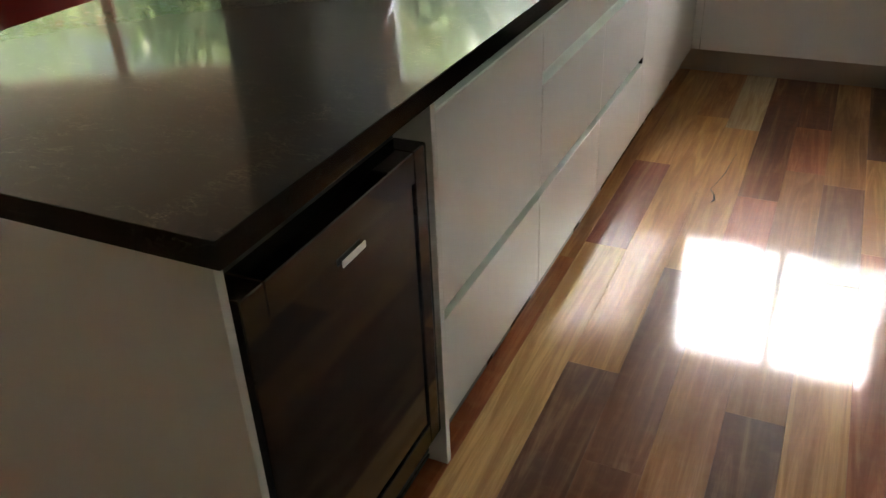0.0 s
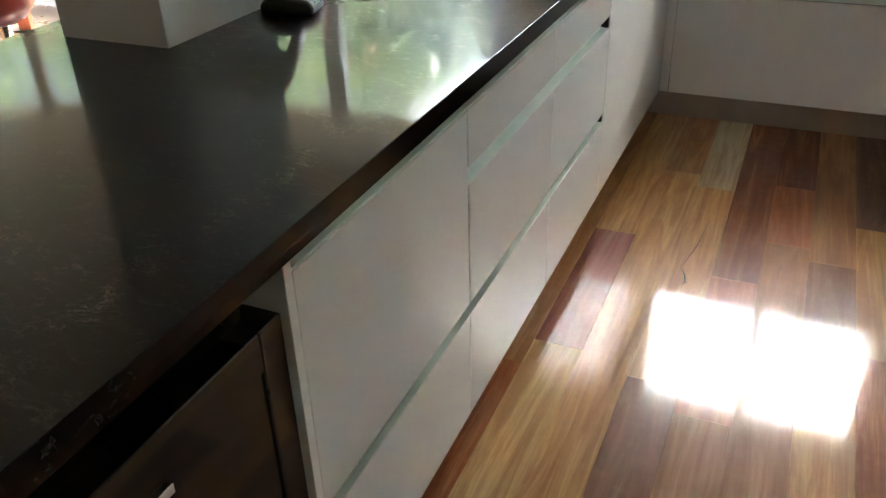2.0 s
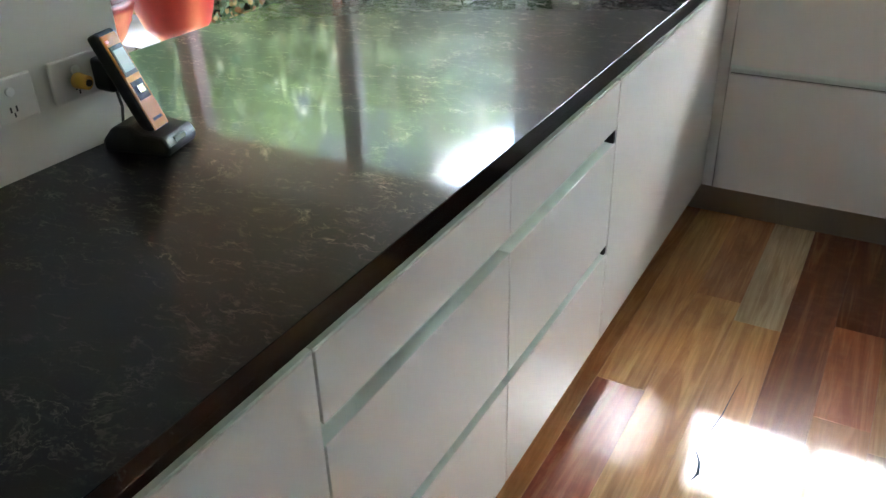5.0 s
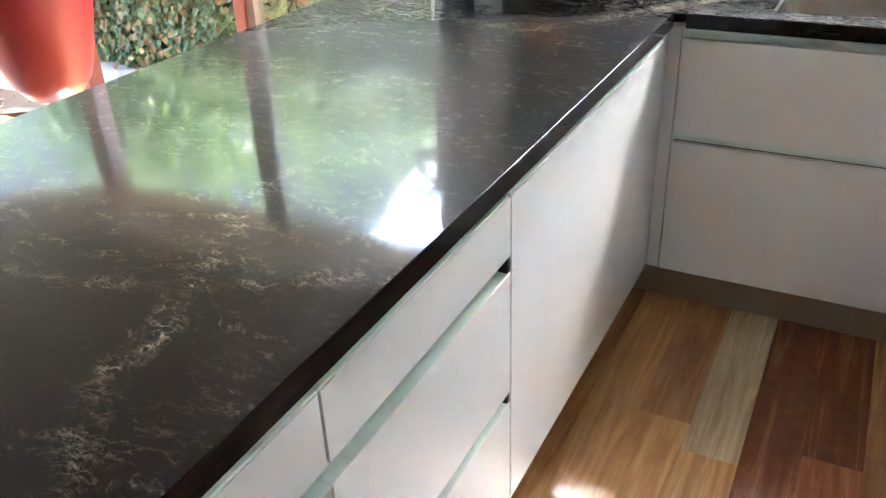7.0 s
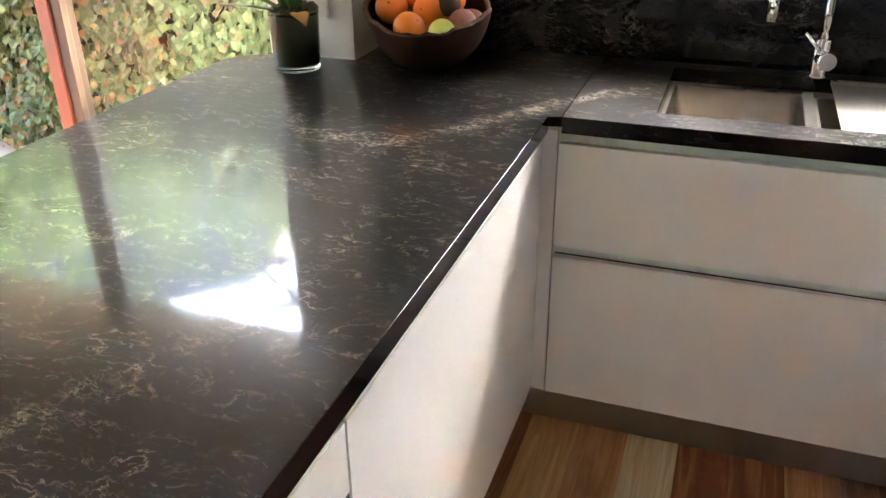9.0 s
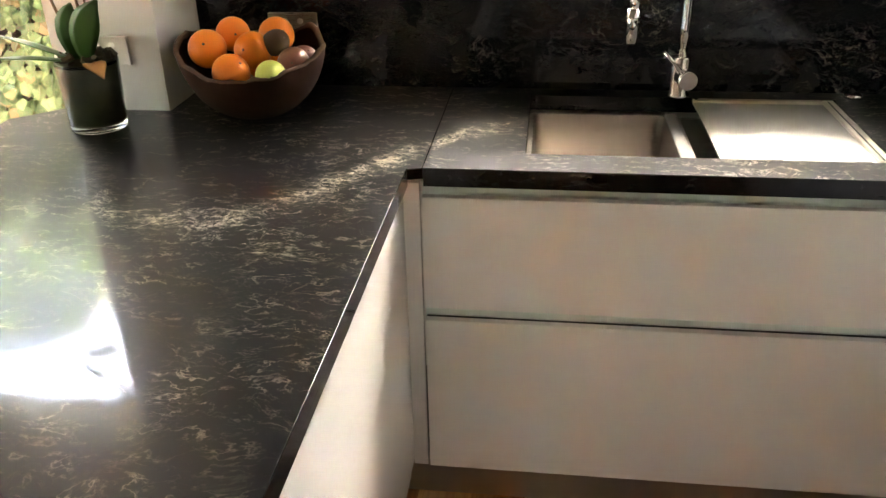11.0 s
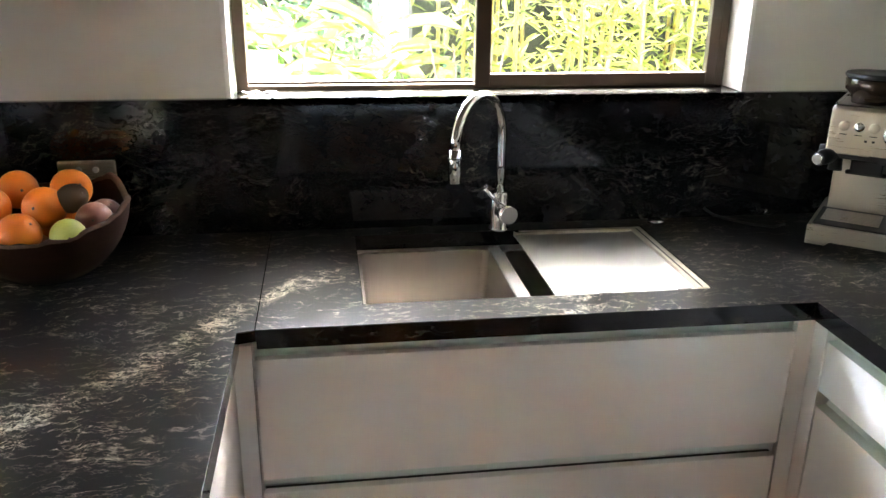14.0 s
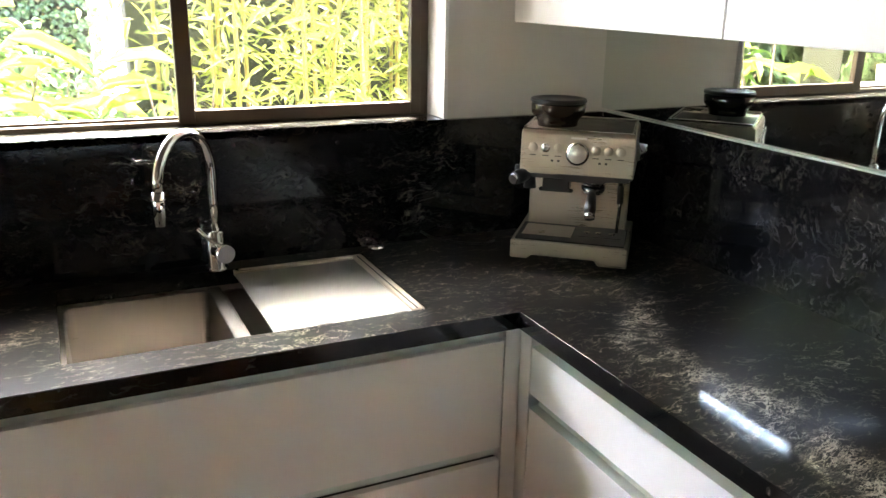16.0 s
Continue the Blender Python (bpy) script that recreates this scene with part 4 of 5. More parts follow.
# ---------------------------------------------------------------- sink
def rrect(x0, x1, y0, y1, r, z, n=5):
    pts = []
    for cx, cy, a0 in ((x1 - r, y1 - r, 0), (x0 + r, y1 - r, 90), (x0 + r, y0 + r, 180), (x1 - r, y0 + r, 270)):
        for k in range(n + 1):
            a = radians(a0 + 90 * k / n)
            pts.append((cx + r * math.cos(a), cy + r * math.sin(a), z))
    return pts


def loft(rings, bm=None, cap=True, smooth=True):
    bm = bm or bmesh.new()
    vs = [[bm.verts.new(p) for p in ring] for ring in rings]
    n = len(vs[0])
    for a, b in zip(vs, vs[1:]):
        for k in range(n):
            bm.faces.new((a[k], a[(k + 1) % n], b[(k + 1) % n], b[k])).smooth = smooth
    if cap:
        bm.faces.new(vs[-1])
    bmesh.ops.recalc_face_normals(bm, faces=bm.faces)
    return bm


def bowl_mesh(x0, x1, y0, y1, top, bot):
    e = 0.008
    rings = [rrect(x0 - 0.012, x1 + 0.012, y0 - 0.012, y1 + 0.012, 0.03, top - 0.001), rrect(x0, x1, y0, y1, 0.022, top), rrect(x0 + 0.001, x1 - 0.001, y0 + 0.001, y1 - 0.001, 0.022, top - 0.003)]
    rings += [rrect(x0 + e, x1 - e, y0 + e, y1 - e, 0.022, bot + 0.02), rrect(x0 + e + 0.006, x1 - e - 0.006, y0 + e + 0.006, y1 - e - 0.006, 0.02, bot + 0.006), rrect(x0 + e + 0.02, x1 - e - 0.02, y0 + e + 0.02, y1 - e - 0.02, 0.015, bot)]
    return loft(rings, smooth=False)


sk = thing("sink", (0.07, 4.6, 0.68), "undermount stainless steel double bowl sink", "sink")
part("bowl", bowl_mesh(-0.286, 0.042, 4.402, 4.80, 0.878, 0.69), SINK_STEEL, sk, "brushed steel bowl")
part("bowl", bowl_mesh(0.080, 0.437, 4.402, 4.80, 0.872, 0.69), SINK_STEEL, sk, "brushed steel bowl under the tray")
part("divider", boxes((0.040, 0.072, 4.398, 4.806, 0.872, 0.884), bevel=0.004, seg=2), STEEL_TOP, sk, "bright steel bridge between the bowls")
part("drain", turned([(0.0, 0.693), (0.03, 0.693), (0.042, 0.697), (0.045, 0.694), (0.045, 0.690)], 24, centre=(-0.12, 4.62, 0)), CHROME, sk, "round steel waste")
tr = thing("drainer_tray", (0.275, 4.6, 0.90), "brushed steel drainer tray laid over the sink bowl", "drainer tray")
part("base", boxes((0.108, 0.440, 4.394, 4.812, 0.910, 0.914)), STEEL_TOP, tr)
part("rim", boxes((0.418, 0.4455, 4.396, 4.815, 0.906, 0.921), (0.108, 0.418, 4.797, 4.815, 0.906, 0.921), bevel=0.002), STEEL, tr, "folded steel rim")
part("groove", boxes((0.427, 0.431, 4.40, 4.80, 0.9205, 0.9218)), BLACK, tr)
for x in (0.20, 0.375):
    part("foot", boxes((x, x + 0.03, 4.3925, 4.401, 0.905, 0.919), bevel=0.001), BLACK, tr, "black rubber stop")

# tap
tap = thing("kitchen_tap", (0.079, 4.84, TOP), "chrome gooseneck pull-out kitchen mixer tap", "tap")
B, T = Vector((0.074, 4.838, 0)), Vector((-0.070, 4.668, 0))
part("base", turned([(0.0, TOP), (0.027, TOP), (0.027, TOP + 0.005), (0.0225, TOP + 0.008), (0.0225, TOP + 0.096), (0.019, TOP + 0.101), (0.0, TOP + 0.101)], 24, centre=(B.x, B.y, 0)), CHROME, tap)
arc = [(B.x, B.y, 1.02), (B.x, B.y, 1.09), (B.x, B.y, 1.16)]
for k in range(1, 13):
    a = math.pi * k / 13
    c = (B + T) / 2 + (B - T) / 2 * math.cos(a)
    arc.append((c.x, c.y, 1.165 + 0.112 * math.sin(a)))
arc += [(T.x, T.y, 1.162)]
part("gooseneck", tube(arc, [0.0125] * len(arc), 14), CHROME, tap, "polished chrome swan-neck spout")
part("spray_head", tube([(T.x, T.y, 1.166), (T.x, T.y, 1.14), (T.x, T.y, 1.092)], [0.0132, 0.0150, 0.0140], 24), CHROME, tap, "chrome pull-out spray head")
part("collar", tube([(T.x, T.y, 1.1505), (T.x, T.y, 1.1488)], 0.0153, 20), BLACK, tap, "black rubber collar")
lev = part("lever_hub", tube([(B.x + 0.004, B.y - 0.015, 0.972), (B.x + 0.014, B.y - 0.058, 0.972)], 0.0225, 20), CHROME, tap, "round chrome mixer hub")
part("lever", tube([(B.x + 0.004, B.y - 0.046, 0.985), (B.x - 0.052, B.y - 0.060, 1.045)], [0.0055, 0.0045], 10), CHROME, tap, "slim chrome lever")
solid("sink_plug", turned([(0.0, TOP + 0.001), (0.022, TOP + 0.001), (0.022, TOP + 0.007), (0.014, TOP + 0.010), (0.0, TOP + 0.012)], 20, centre=(0.50, 4.845, 0)), CHROME, "small chrome sink plug on the benchtop", "sink plug")


# ---------------------------------------------------------------- coffee machine
cm = thing("espresso_machine", (0.792, 4.618, TOP), "brushed steel espresso machine with bean hopper", "coffee machine", rz=-40.2)
W = 0.297


def cpart(name, bm, mat, label="", parent=None):
    return part(name, bm, mat, parent or cm, label, local=True)


cpart("base", prism([(0.0, 0.018), (0.045, 0.018), (0.055, 0.028), (0.215, 0.028), (0.225, 0.014), (W, 0.014), (W, 0.066), (0.0, 0.066)], -0.026, 0.26, 0.003, "y"), STEEL, "steel base with a low arch")
cpart("foot_rail", boxes((0.012, W - 0.012, 0.06, 0.25, 0.0, 0.03)), BLACK, "black underside")
tray = cpart("drip_tray", boxes((0.010, W - 0.010, -0.018, 0.142, 0.066, 0.0705), bevel=0.001), BLACK, "dark drip tray under a steel grille")
for k in range(9):
    part("grille_bar", boxes((0.022, 0.150, 0.020 + 0.0115 * k, 0.0250 + 0.0115 * k, 0.0705, 0.0735), bevel=0.0008), STEEL, tray, local=True)
part("slot_insert", boxes((0.165, 0.275, 0.040, 0.108, 0.0705, 0.072)), BLACK, tray, local=True)
cpart("back_body", boxes((0.018, W - 0.018, 0.145, 0.275, 0.064, 0.235), bevel=0.003), STEEL, "upright steel back panel")
cpart("head", prism([(0.042, 0.228), (0.292, 0.228), (0.292, 0.338), (0.060, 0.338), (0.050, 0.332)], 0.004, W - 0.004, 0.004, "x"), STEEL, "steel control head")
cpart("head_underside", boxes((0.012, W - 0.012, 0.048, 0.282, 0.216, 0.230), bevel=0.003), BLACK, "black underside trim")
cpart("front_skirt", prism([(0.10, 0.231), (0.125, 0.214), (0.215, 0.212), (0.245, 0.222), (0.29, 0.226), (0.29, 0.231)], 0.038, 0.050, 0.0, "y"), BLACK, "black skirt over the group")
cpart("top_rail", boxes((0.008, 0.289, 0.054, 0.060, 0.338, 0.343), (0.008, 0.014, 0.060, 0.285, 0.338, 0.347), (0.283, 0.289, 0.060, 0.285, 0.338, 0.347), (0.014, 0.283, 0.279, 0.285, 0.338, 0.347), bevel=0.002), CHROME, "cup warming rail")
cpart("warming_plate", boxes((0.10, 0.280, 0.064, 0.276, 0.338, 0.3405)), BLACK, "dark cup warming plate")
hop = cpart("hopper", turned([(0.0, 0.339), (0.052, 0.339), (0.054, 0.352), (0.058, 0.360), (0.070, 0.372), (0.072, 0.395), (0.068, 0.399), (0.0, 0.399)], 32, centre=(0.082, 0.15, 0)), TINTED, "smoky plastic bean hopper")
part("lid", turned([(0.0, 0.400), (0.072, 0.400), (0.0745, 0.404), (0.072, 0.410), (0.06, 0.411), (0.055, 0.408), (0.0, 0.408)], 32, centre=(0.082, 0.15, 0)), BLACK, hop, "dark rimmed lid", local=True)


def dial(x, z, r, depth, name, mat, label):
    bm = turned([(0.0, 0.0), (r, 0.0), (r, depth * 0.7), (r * 0.86, depth), (0.0, depth)], 24)
    bmesh.ops.transform(bm, matrix=pose(x, 0.0425, z, 90, 0, 0), verts=bm.verts)
    return cpart(name, bm, mat, label)


g = dial(0.150, 0.285, 0.030, 0.006, "pressure_gauge", CHROME, "round chrome pressure gauge")
bm = turned([(0.0, 0.0), (0.0235, 0.0), (0.0235, 0.001), (0.0, 0.001)], 24)
bmesh.ops.transform(bm, matrix=pose(0.150, 0.0365, 0.285, 90, 0, 0), verts=bm.verts)
part("dial_face", bm, BADGE, g, "pale gauge face", local=True)
for x, mat in ((0.037, STEEL), (0.069, CHROME), (0.101, STEEL), (0.196, STEEL), (0.227, STEEL), (0.258, STEEL)):
    dial(x, 0.296, 0.0115, 0.003, "button", mat, "round steel button")
    cpart("button_label", boxes((x - 0.008, x + 0.008, 0.0412, 0.0422, 0.2755, 0.2775)), BLACK)
for x, z in ((0.084, 0.262), (0.100, 0.262), (0.204, 0.262), (0.220, 0.262)):
    cpart("indicator", boxes((x, x + 0.006, 0.0405, 0.0422, z, z + 0.005)), BLACK)
cpart("maker_mark", boxes((0.132, 0.172, 0.0412, 0.0422, 0.3225, 0.3275)), PLASTIC, "pale maker's mark")
cpart("grind_outlet", boxes((0.062, 0.132, 0.065, 0.115, 0.180, 0.214), (0.052, 0.142, 0.072, 0.084, 0.176, 0.186), bevel=0.003), BLACK, "black grinder cradle")
cpart("group_head", tube([(0.192, 0.095, 0.224), (0.192, 0.095, 0.192)], 0.031, 24), CHROME, "chrome group head")
pf = cpart("portafilter", tube([(0.192, 0.095, 0.194), (0.192, 0.095, 0.176)], [0.033, 0.029], 24), CHROME, "chrome portafilter")
part("handle", tube([(0.192, 0.070, 0.184), (0.194, 0.030, 0.180), (0.196, -0.018, 0.160), (0.197, -0.032, 0.148)], [0.009, 0.012, 0.0155, 0.013], 14), BLACK, pf, "black portafilter handle", local=True)
part("handle_cap", tube([(0.197, -0.031, 0.149), (0.198, -0.038, 0.142)], [0.0140, 0.0135], 14), CHROME, pf, "chrome end cap", local=True)
cpart("steam_wand", tube([(0.262, 0.070, 0.216), (0.265, 0.062, 0.170), (0.262, 0.052, 0.085)], [0.006, 0.005, 0.004], 10), CHROME, "thin steel steam wand")
cpart("wand_grip", tube([(0.263, 0.068, 0.205), (0.265, 0.061, 0.160)], 0.0085, 12), BLACK, "black wand grip")
cpart("steam_dial", tube([(W - 0.006, 0.13, 0.285), (W + 0.022, 0.13, 0.285)], [0.024, 0.021], 20), CHROME, "steam knob on the side")
cpart("grind_dial", tube([(0.004, 0.10, 0.222), (-0.016, 0.10, 0.222)], [0.016, 0.014], 18), BLACK, "black grind knob")
kn = cpart("side_knob", tube([(0.020, 0.060, 0.222), (0.006, 0.034, 0.219), (-0.004, 0.016, 0.216)], [0.017, 0.019, 0.017], 18), BLACK, "black knob below the head")
part("knob_cap", tube([(-0.004, 0.016, 0.216), (-0.007, 0.010, 0.215)], [0.0150, 0.0125], 18), CHROME, kn, "chrome end cap", local=True)
for x in (0.185, 0.215, 0.250):
    part("drip_cap", turned([(0.0, 0.0715), (0.008, 0.0715), (0.007, 0.0745), (0.0, 0.0755)], 14, centre=(x, 0.075, 0)), CHROME, tray, "small chrome fitting", local=True)
cpart("tamper", tube([(0.030, 0.062, 0.226), (0.030, 0.062, 0.186)], [0.012, 0.017], 16), BLACK, "black tamper")
part("power_cord", tube([(0.83, 4.78, 0.925), (0.79, 4.76, 0.9245), (0.74, 4.79, 0.9245), (0.69, 4.83, 0.928), (0.66, 4.85, 0.935), (0.64, 4.865, 0.95)], 0.0032, 8), BLACK, cm, "black power cord")


# ---------------------------------------------------------------- fruit bowl
BX, BY = -0.955, 4.62


def bowl_wall(inner):
    bm = bmesh.new()
    n, rows = 60, 10
    rings = []
    for j in range(rows + 1):
        u = j / rows
        ring = []
        for k in range(n):
            a = 2 * math.pi * k / n
            rim = 0.152 + (0.034 if math.cos(a) < 0 else 0.010) * abs(math.cos(a)) ** 2.5 - 0.030 * max(0.0, -math.sin(a)) + 0.012 * max(0.0, math.sin(a))
            rim += 0.030 * max(0.0, math.cos(a - radians(46))) ** 22 - 0.010 * max(0.0, math.cos(a - radians(22))) ** 40 + 0.007 * noise.noise(Vector((math.cos(a) * 5, math.sin(a) * 7, 1.0)))
            t = u * math.pi / 2 * 0.93
            r = 0.050 + 0.126 * math.sin(t) ** 0.9
            z = rim * (1 - math.cos(t)) / (1 - math.cos(math.pi / 2 * 0.93)) * 0.62 + rim * 0.38 * u
            if inner:
                r, z = r - 0.010, max(z, 0.014) if u < 1 else z - 0.001
            r *= 1 + 0.02 * noise.noise(Vector((math.cos(a) * 3, math.sin(a) * 3, z * 9)))
            ring.append((BX + r * math.cos(a), BY + r * math.sin(a) * 0.92, TOP + z + 0.002))
        rings.append(ring)
    return rings


out_r, in_r = bowl_wall(False), bowl_wall(True)
fb = thing("fruit_bowl", (BX, BY, TOP), "dark carved wooden bowl with raw bark rim", "bowl")
bm = loft([[(BX, BY, TOP + 0.001)] * 60] + out_r, cap=False)
bmesh.ops.remove_doubles(bm, verts=bm.verts, dist=1e-6)
part("outer_shell", bm, BOWL_WOOD, fb)
bm = loft([[(BX, BY, TOP + 0.014)] * 60] + in_r, cap=False)
bmesh.ops.remove_doubles(bm, verts=bm.verts, dist=1e-6)
part("inner_shell", bm, BOWL_WOOD, fb)
bm = bmesh.new()
o, i = [Vector(p) for p in out_r[-1]], [Vector(p) for p in in_r[-1]]
rough = [Vector((0, 0, 0.002 + 0.009 * abs(noise.noise(Vector((k * 1.7, 0, 5)))))) for k in range(60)]
loft([[tuple(p + Vector((0, 0, -0.003)) + (p - q) * 0.1) for p, q in zip(o, i)], [tuple(p + r * 0.9 + (p - q) * 0.05) for p, q, r in zip(o, i, rough)], [tuple(p + r * 0.9) for p, r in zip(i, rough)], [tuple(p + Vector((0, 0, -0.006)) - (q - p) * 0.15) for p, q in zip(i, o)]], bm, cap=False)
part("bark_rim", bm, BARK_RIM, fb, "rough raw bark edge")


def round_fruit(name, x, y, z, r, mat, label, cat, squash=0.96, stretch_=1.0, tilt=(20, 10, 0), group="fruit in the bowl"):
    prof = [(r * math.sin(math.pi * k / 18) * stretch_, -r * squash * math.cos(math.pi * k / 18) * (1 - 0.06 * (k in (0, 18)))) for k in range(19)]
    bm = turned(prof, 28)
    bmesh.ops.transform(bm, matrix=pose(x, y, z, *tilt), verts=bm.verts)
    th = thing(name, (x, y, z - r), label, cat, group)
    part("fruit", bm, mat, th)
    bm = turned([(0.0, r * squash * 0.93), (r * 0.07, r * squash * 0.965), (r * 0.045, r * squash * 0.985), (0.0, r * squash * 0.99)], 10)
    bmesh.ops.transform(bm, matrix=pose(x, y, z, *tilt), verts=bm.verts)
    part("stalk", bm, STEM, th)


ol = "ripe orange with dimpled peel in the wooden bowl"
for x, y, z, r, t in ((-1.050, 4.590, 1.086, 0.045, (60, 20, 0)), (-1.012, 4.665, 1.104, 0.041, (80, 0, 30)), (-0.905, 4.668, 1.102, 0.043, (40, 60, 0)), (-0.940, 4.590, 1.083, 0.044, (70, -40, 0)), (-0.976, 4.530, 1.046, 0.044, (50, 10, 60)),
                      (-0.990, 4.62, 1.018, 0.043, (10, 0, 0)), (-0.91, 4.66, 1.03, 0.042, (0, 20, 0))):
    round_fruit("orange", x, y, z, r, ORANGE, ol, "orange", tilt=t)
round_fruit("kiwifruit", -0.886, 4.598, 1.100, 0.030, KIWI, "brown fuzzy kiwifruit on the oranges", "kiwifruit", 1.3, tilt=(30, 60, 0))
round_fruit("pear", -0.880, 4.523, 1.042, 0.036, PEAR, "speckled green pear among oranges", "pear", 1.1, tilt=(80, 0, 20))
round_fruit("apple", -0.840, 4.575, 1.058, 0.038, APPLE, "red and brown streaked apple", "apple", 0.95, tilt=(70, 30, 0))
round_fruit("apple", -0.835, 4.645, 1.048, 0.036, APPLE, "red and brown streaked apple", "apple", 0.95, tilt=(20, 30, 0))
round_fruit("apple", -0.955, 4.545, 1.010, 0.034, APPLE, "red apple under the oranges", "apple", 0.95, tilt=(20, 30, 0))


# ---------------------------------------------------------------- orchid
VX, VY = -1.306, 4.500
ov = thing("orchid_pot", (VX, VY, TOP), "white orchid in a thick glass cylinder vase", "orchid")
v = part("vase", turned([(0.0, TOP + 0.0005), (0.062, TOP + 0.0005), (0.064, TOP + 0.004), (0.070, TOP + 0.158), (0.0695, TOP + 0.160), (0.0670, TOP + 0.160), (0.0612, TOP + 0.020), (0.058, TOP + 0.016), (0.0, TOP + 0.015)], 40, centre=(VX, VY, 0)), VASE_GLASS, ov, "thick clear glass vase")
v.visible_shadow = False
bm = turned([(0.0, TOP + 0.0155), (0.060, TOP + 0.0155), (0.0632, TOP + 0.024), (0.0656, TOP + 0.09), (0.0680, TOP + 0.152), (0.055, TOP + 0.160), (0.0, TOP + 0.165)], 32, centre=(VX, VY, 0))
for q in bm.verts:
    q.co += Vector((noise.noise(q.co * 60), noise.noise(q.co * 60 + Vector((9, 0, 0))), 0)) * 0.0004
part("potting_mix", bm, MOSS, ov, "dark green mossy potting mix")
bm = bmesh.new()
for k in range(46):
    a, r = rng.uniform(0, 6.28), 0.062 * math.sqrt(rng.uniform(0, 1))
    m = pose(VX + r * math.cos(a), VY + r * math.sin(a), TOP + 0.162 + rng.uniform(0, 0.010), rng.uniform(0, 60), rng.uniform(0, 60), rng.uniform(0, 360))
    s = rng.uniform(0.006, 0.013)
    box(bm, -s, s, -s * 0.6, s * 0.6, -s * 0.35, s * 0.35, m=m)
part("bark_chip_layer", bm, BARK, ov, "brown bark chips")


def strap_leaf(points, widths, thick=0.003, fold=0.25, side=None):
    """A fleshy leaf along a bent midrib, folded at the middle."""
    pts = [Vector(p) for p in points]
    bm = bmesh.new()
    rows = []
    for k, p in enumerate(pts):
        d = (pts[min(k + 1, len(pts) - 1)] - pts[max(k - 1, 0)]).normalized()
        s = Vector(side) - d * d.dot(Vector(side)) if side else d.cross(Vector((0, 0, 1)))
        s = (s if s.length > 0.25 else d.cross(Vector((0.77, -0.64, 0)))).normalized()
        nrm = s.cross(d).normalized()
        w = widths[k]
        rows.append([bm.verts.new(p + s * w * u + nrm * (abs(u) * w * fold + o)) for u, o in ((-1, 0), (-0.5, thick * 0.6), (0, thick * 0.4), (0.5, thick * 0.6), (1, 0), (0.5, -thick * 0.6), (0, -thick), (-0.5, -thick * 0.6))])
    for a, b in zip(rows, rows[1:]):
        for k in range(8):
            bm.faces.new((a[k], a[(k + 1) % 8], b[(k + 1) % 8], b[k])).smooth = True
    bm.faces.new(rows[0])
    bm.faces.new(rows[-1])
    bmesh.ops.recalc_face_normals(bm, faces=bm.faces)
    return bm


def bent(a, b, c, n=9):
    a, b, c = Vector(a), Vector(b), Vector(c)
    return [a * (1 - t) ** 2 + b * 2 * t * (1 - t) + c * t * t for t in (k / (n - 1) for k in range(n))]


LW = [0.010, 0.020, 0.027, 0.031, 0.032, 0.030, 0.024, 0.014, 0.003]
z0 = TOP + 0.160
for a, b, c, w, sd in (((VX + 0.012, VY - 0.015, z0), (VX + 0.018, VY - 0.03, z0 + 0.09), (VX + 0.078, VY - 0.04, z0 + 0.140), 1.05, (0.8, 0.15, -0.55)), ((VX - 0.012, VY - 0.01, z0), (VX - 0.022, VY - 0.02, z0 + 0.085), (VX + 0.010, VY - 0.03, z0 + 0.132), 0.95, (0.97, 0.1, -0.1)),
                       ((VX - 0.02, VY - 0.01, z0), (VX - 0.085, VY - 0.03, z0 + 0.035), (VX - 0.165, VY - 0.065, z0 + 0.070), 0.75, None), ((VX - 0.02, VY - 0.02, z0), (VX - 0.08, VY - 0.06, z0 + 0.018), (VX - 0.15, VY - 0.12, z0 + 0.030), 0.72, None),
                       ((VX - 0.01, VY + 0.02, z0), (VX - 0.05, VY + 0.05, z0 + 0.05), (VX - 0.11, VY + 0.09, z0 + 0.03), 0.8, None)):
    part("leaf", strap_leaf(bent(a, b, c), [q * w for q in LW], side=sd, fold=0.12), ORCHID_LEAF, ov, "glossy dark green strap leaf")
part("dry_leaf", strap_leaf(bent((VX + 0.035, VY - 0.045, z0 + 0.004), (VX + 0.055, VY - 0.062, z0 + 0.006), (VX + 0.078, VY - 0.076, z0 - 0.022), 6), [0.010, 0.022, 0.026, 0.022, 0.012, 0.002], 0.0015), DRY_LEAF, ov, "withered orange leaf")
S1 = [(VX - 0.020, VY, z0), (VX - 0.035, VY, z0 + 0.07), (VX - 0.062, VY, z0 + 0.17), (VX - 0.078, VY, z0 + 0.28), (VX - 0.085, VY, z0 + 0.42), (VX - 0.075, VY - 0.04, z0 + 0.52), (VX - 0.03, VY - 0.08, z0 + 0.55)]
S2 = [(VX + 0.012, VY, z0), (VX + 0.012, VY, z0 + 0.08), (VX + 0.003, VY, z0 + 0.17), (VX + 0.014, VY, z0 + 0.28), (VX + 0.012, VY, z0 + 0.40), (VX + 0.02, VY - 0.04, z0 + 0.48), (VX + 0.06, VY - 0.07, z0 + 0.49)]
part("flower_stem", tube(S1, [0.0038, 0.0036, 0.0034, 0.0032, 0.003, 0.0026, 0.002], 8), STEM, ov, "brown flower stem")
part("flower_stem", tube(S2, [0.0038, 0.0036, 0.0034, 0.0032, 0.003, 0.0026, 0.002], 8), STEM, ov, "brown flower stem")
part("stake", tube([(VX + 0.026, VY + 0.004, z0), (VX + 0.020, VY + 0.004, z0 + 0.29)], 0.0022, 6), STEM, ov, "thin wooden stake")
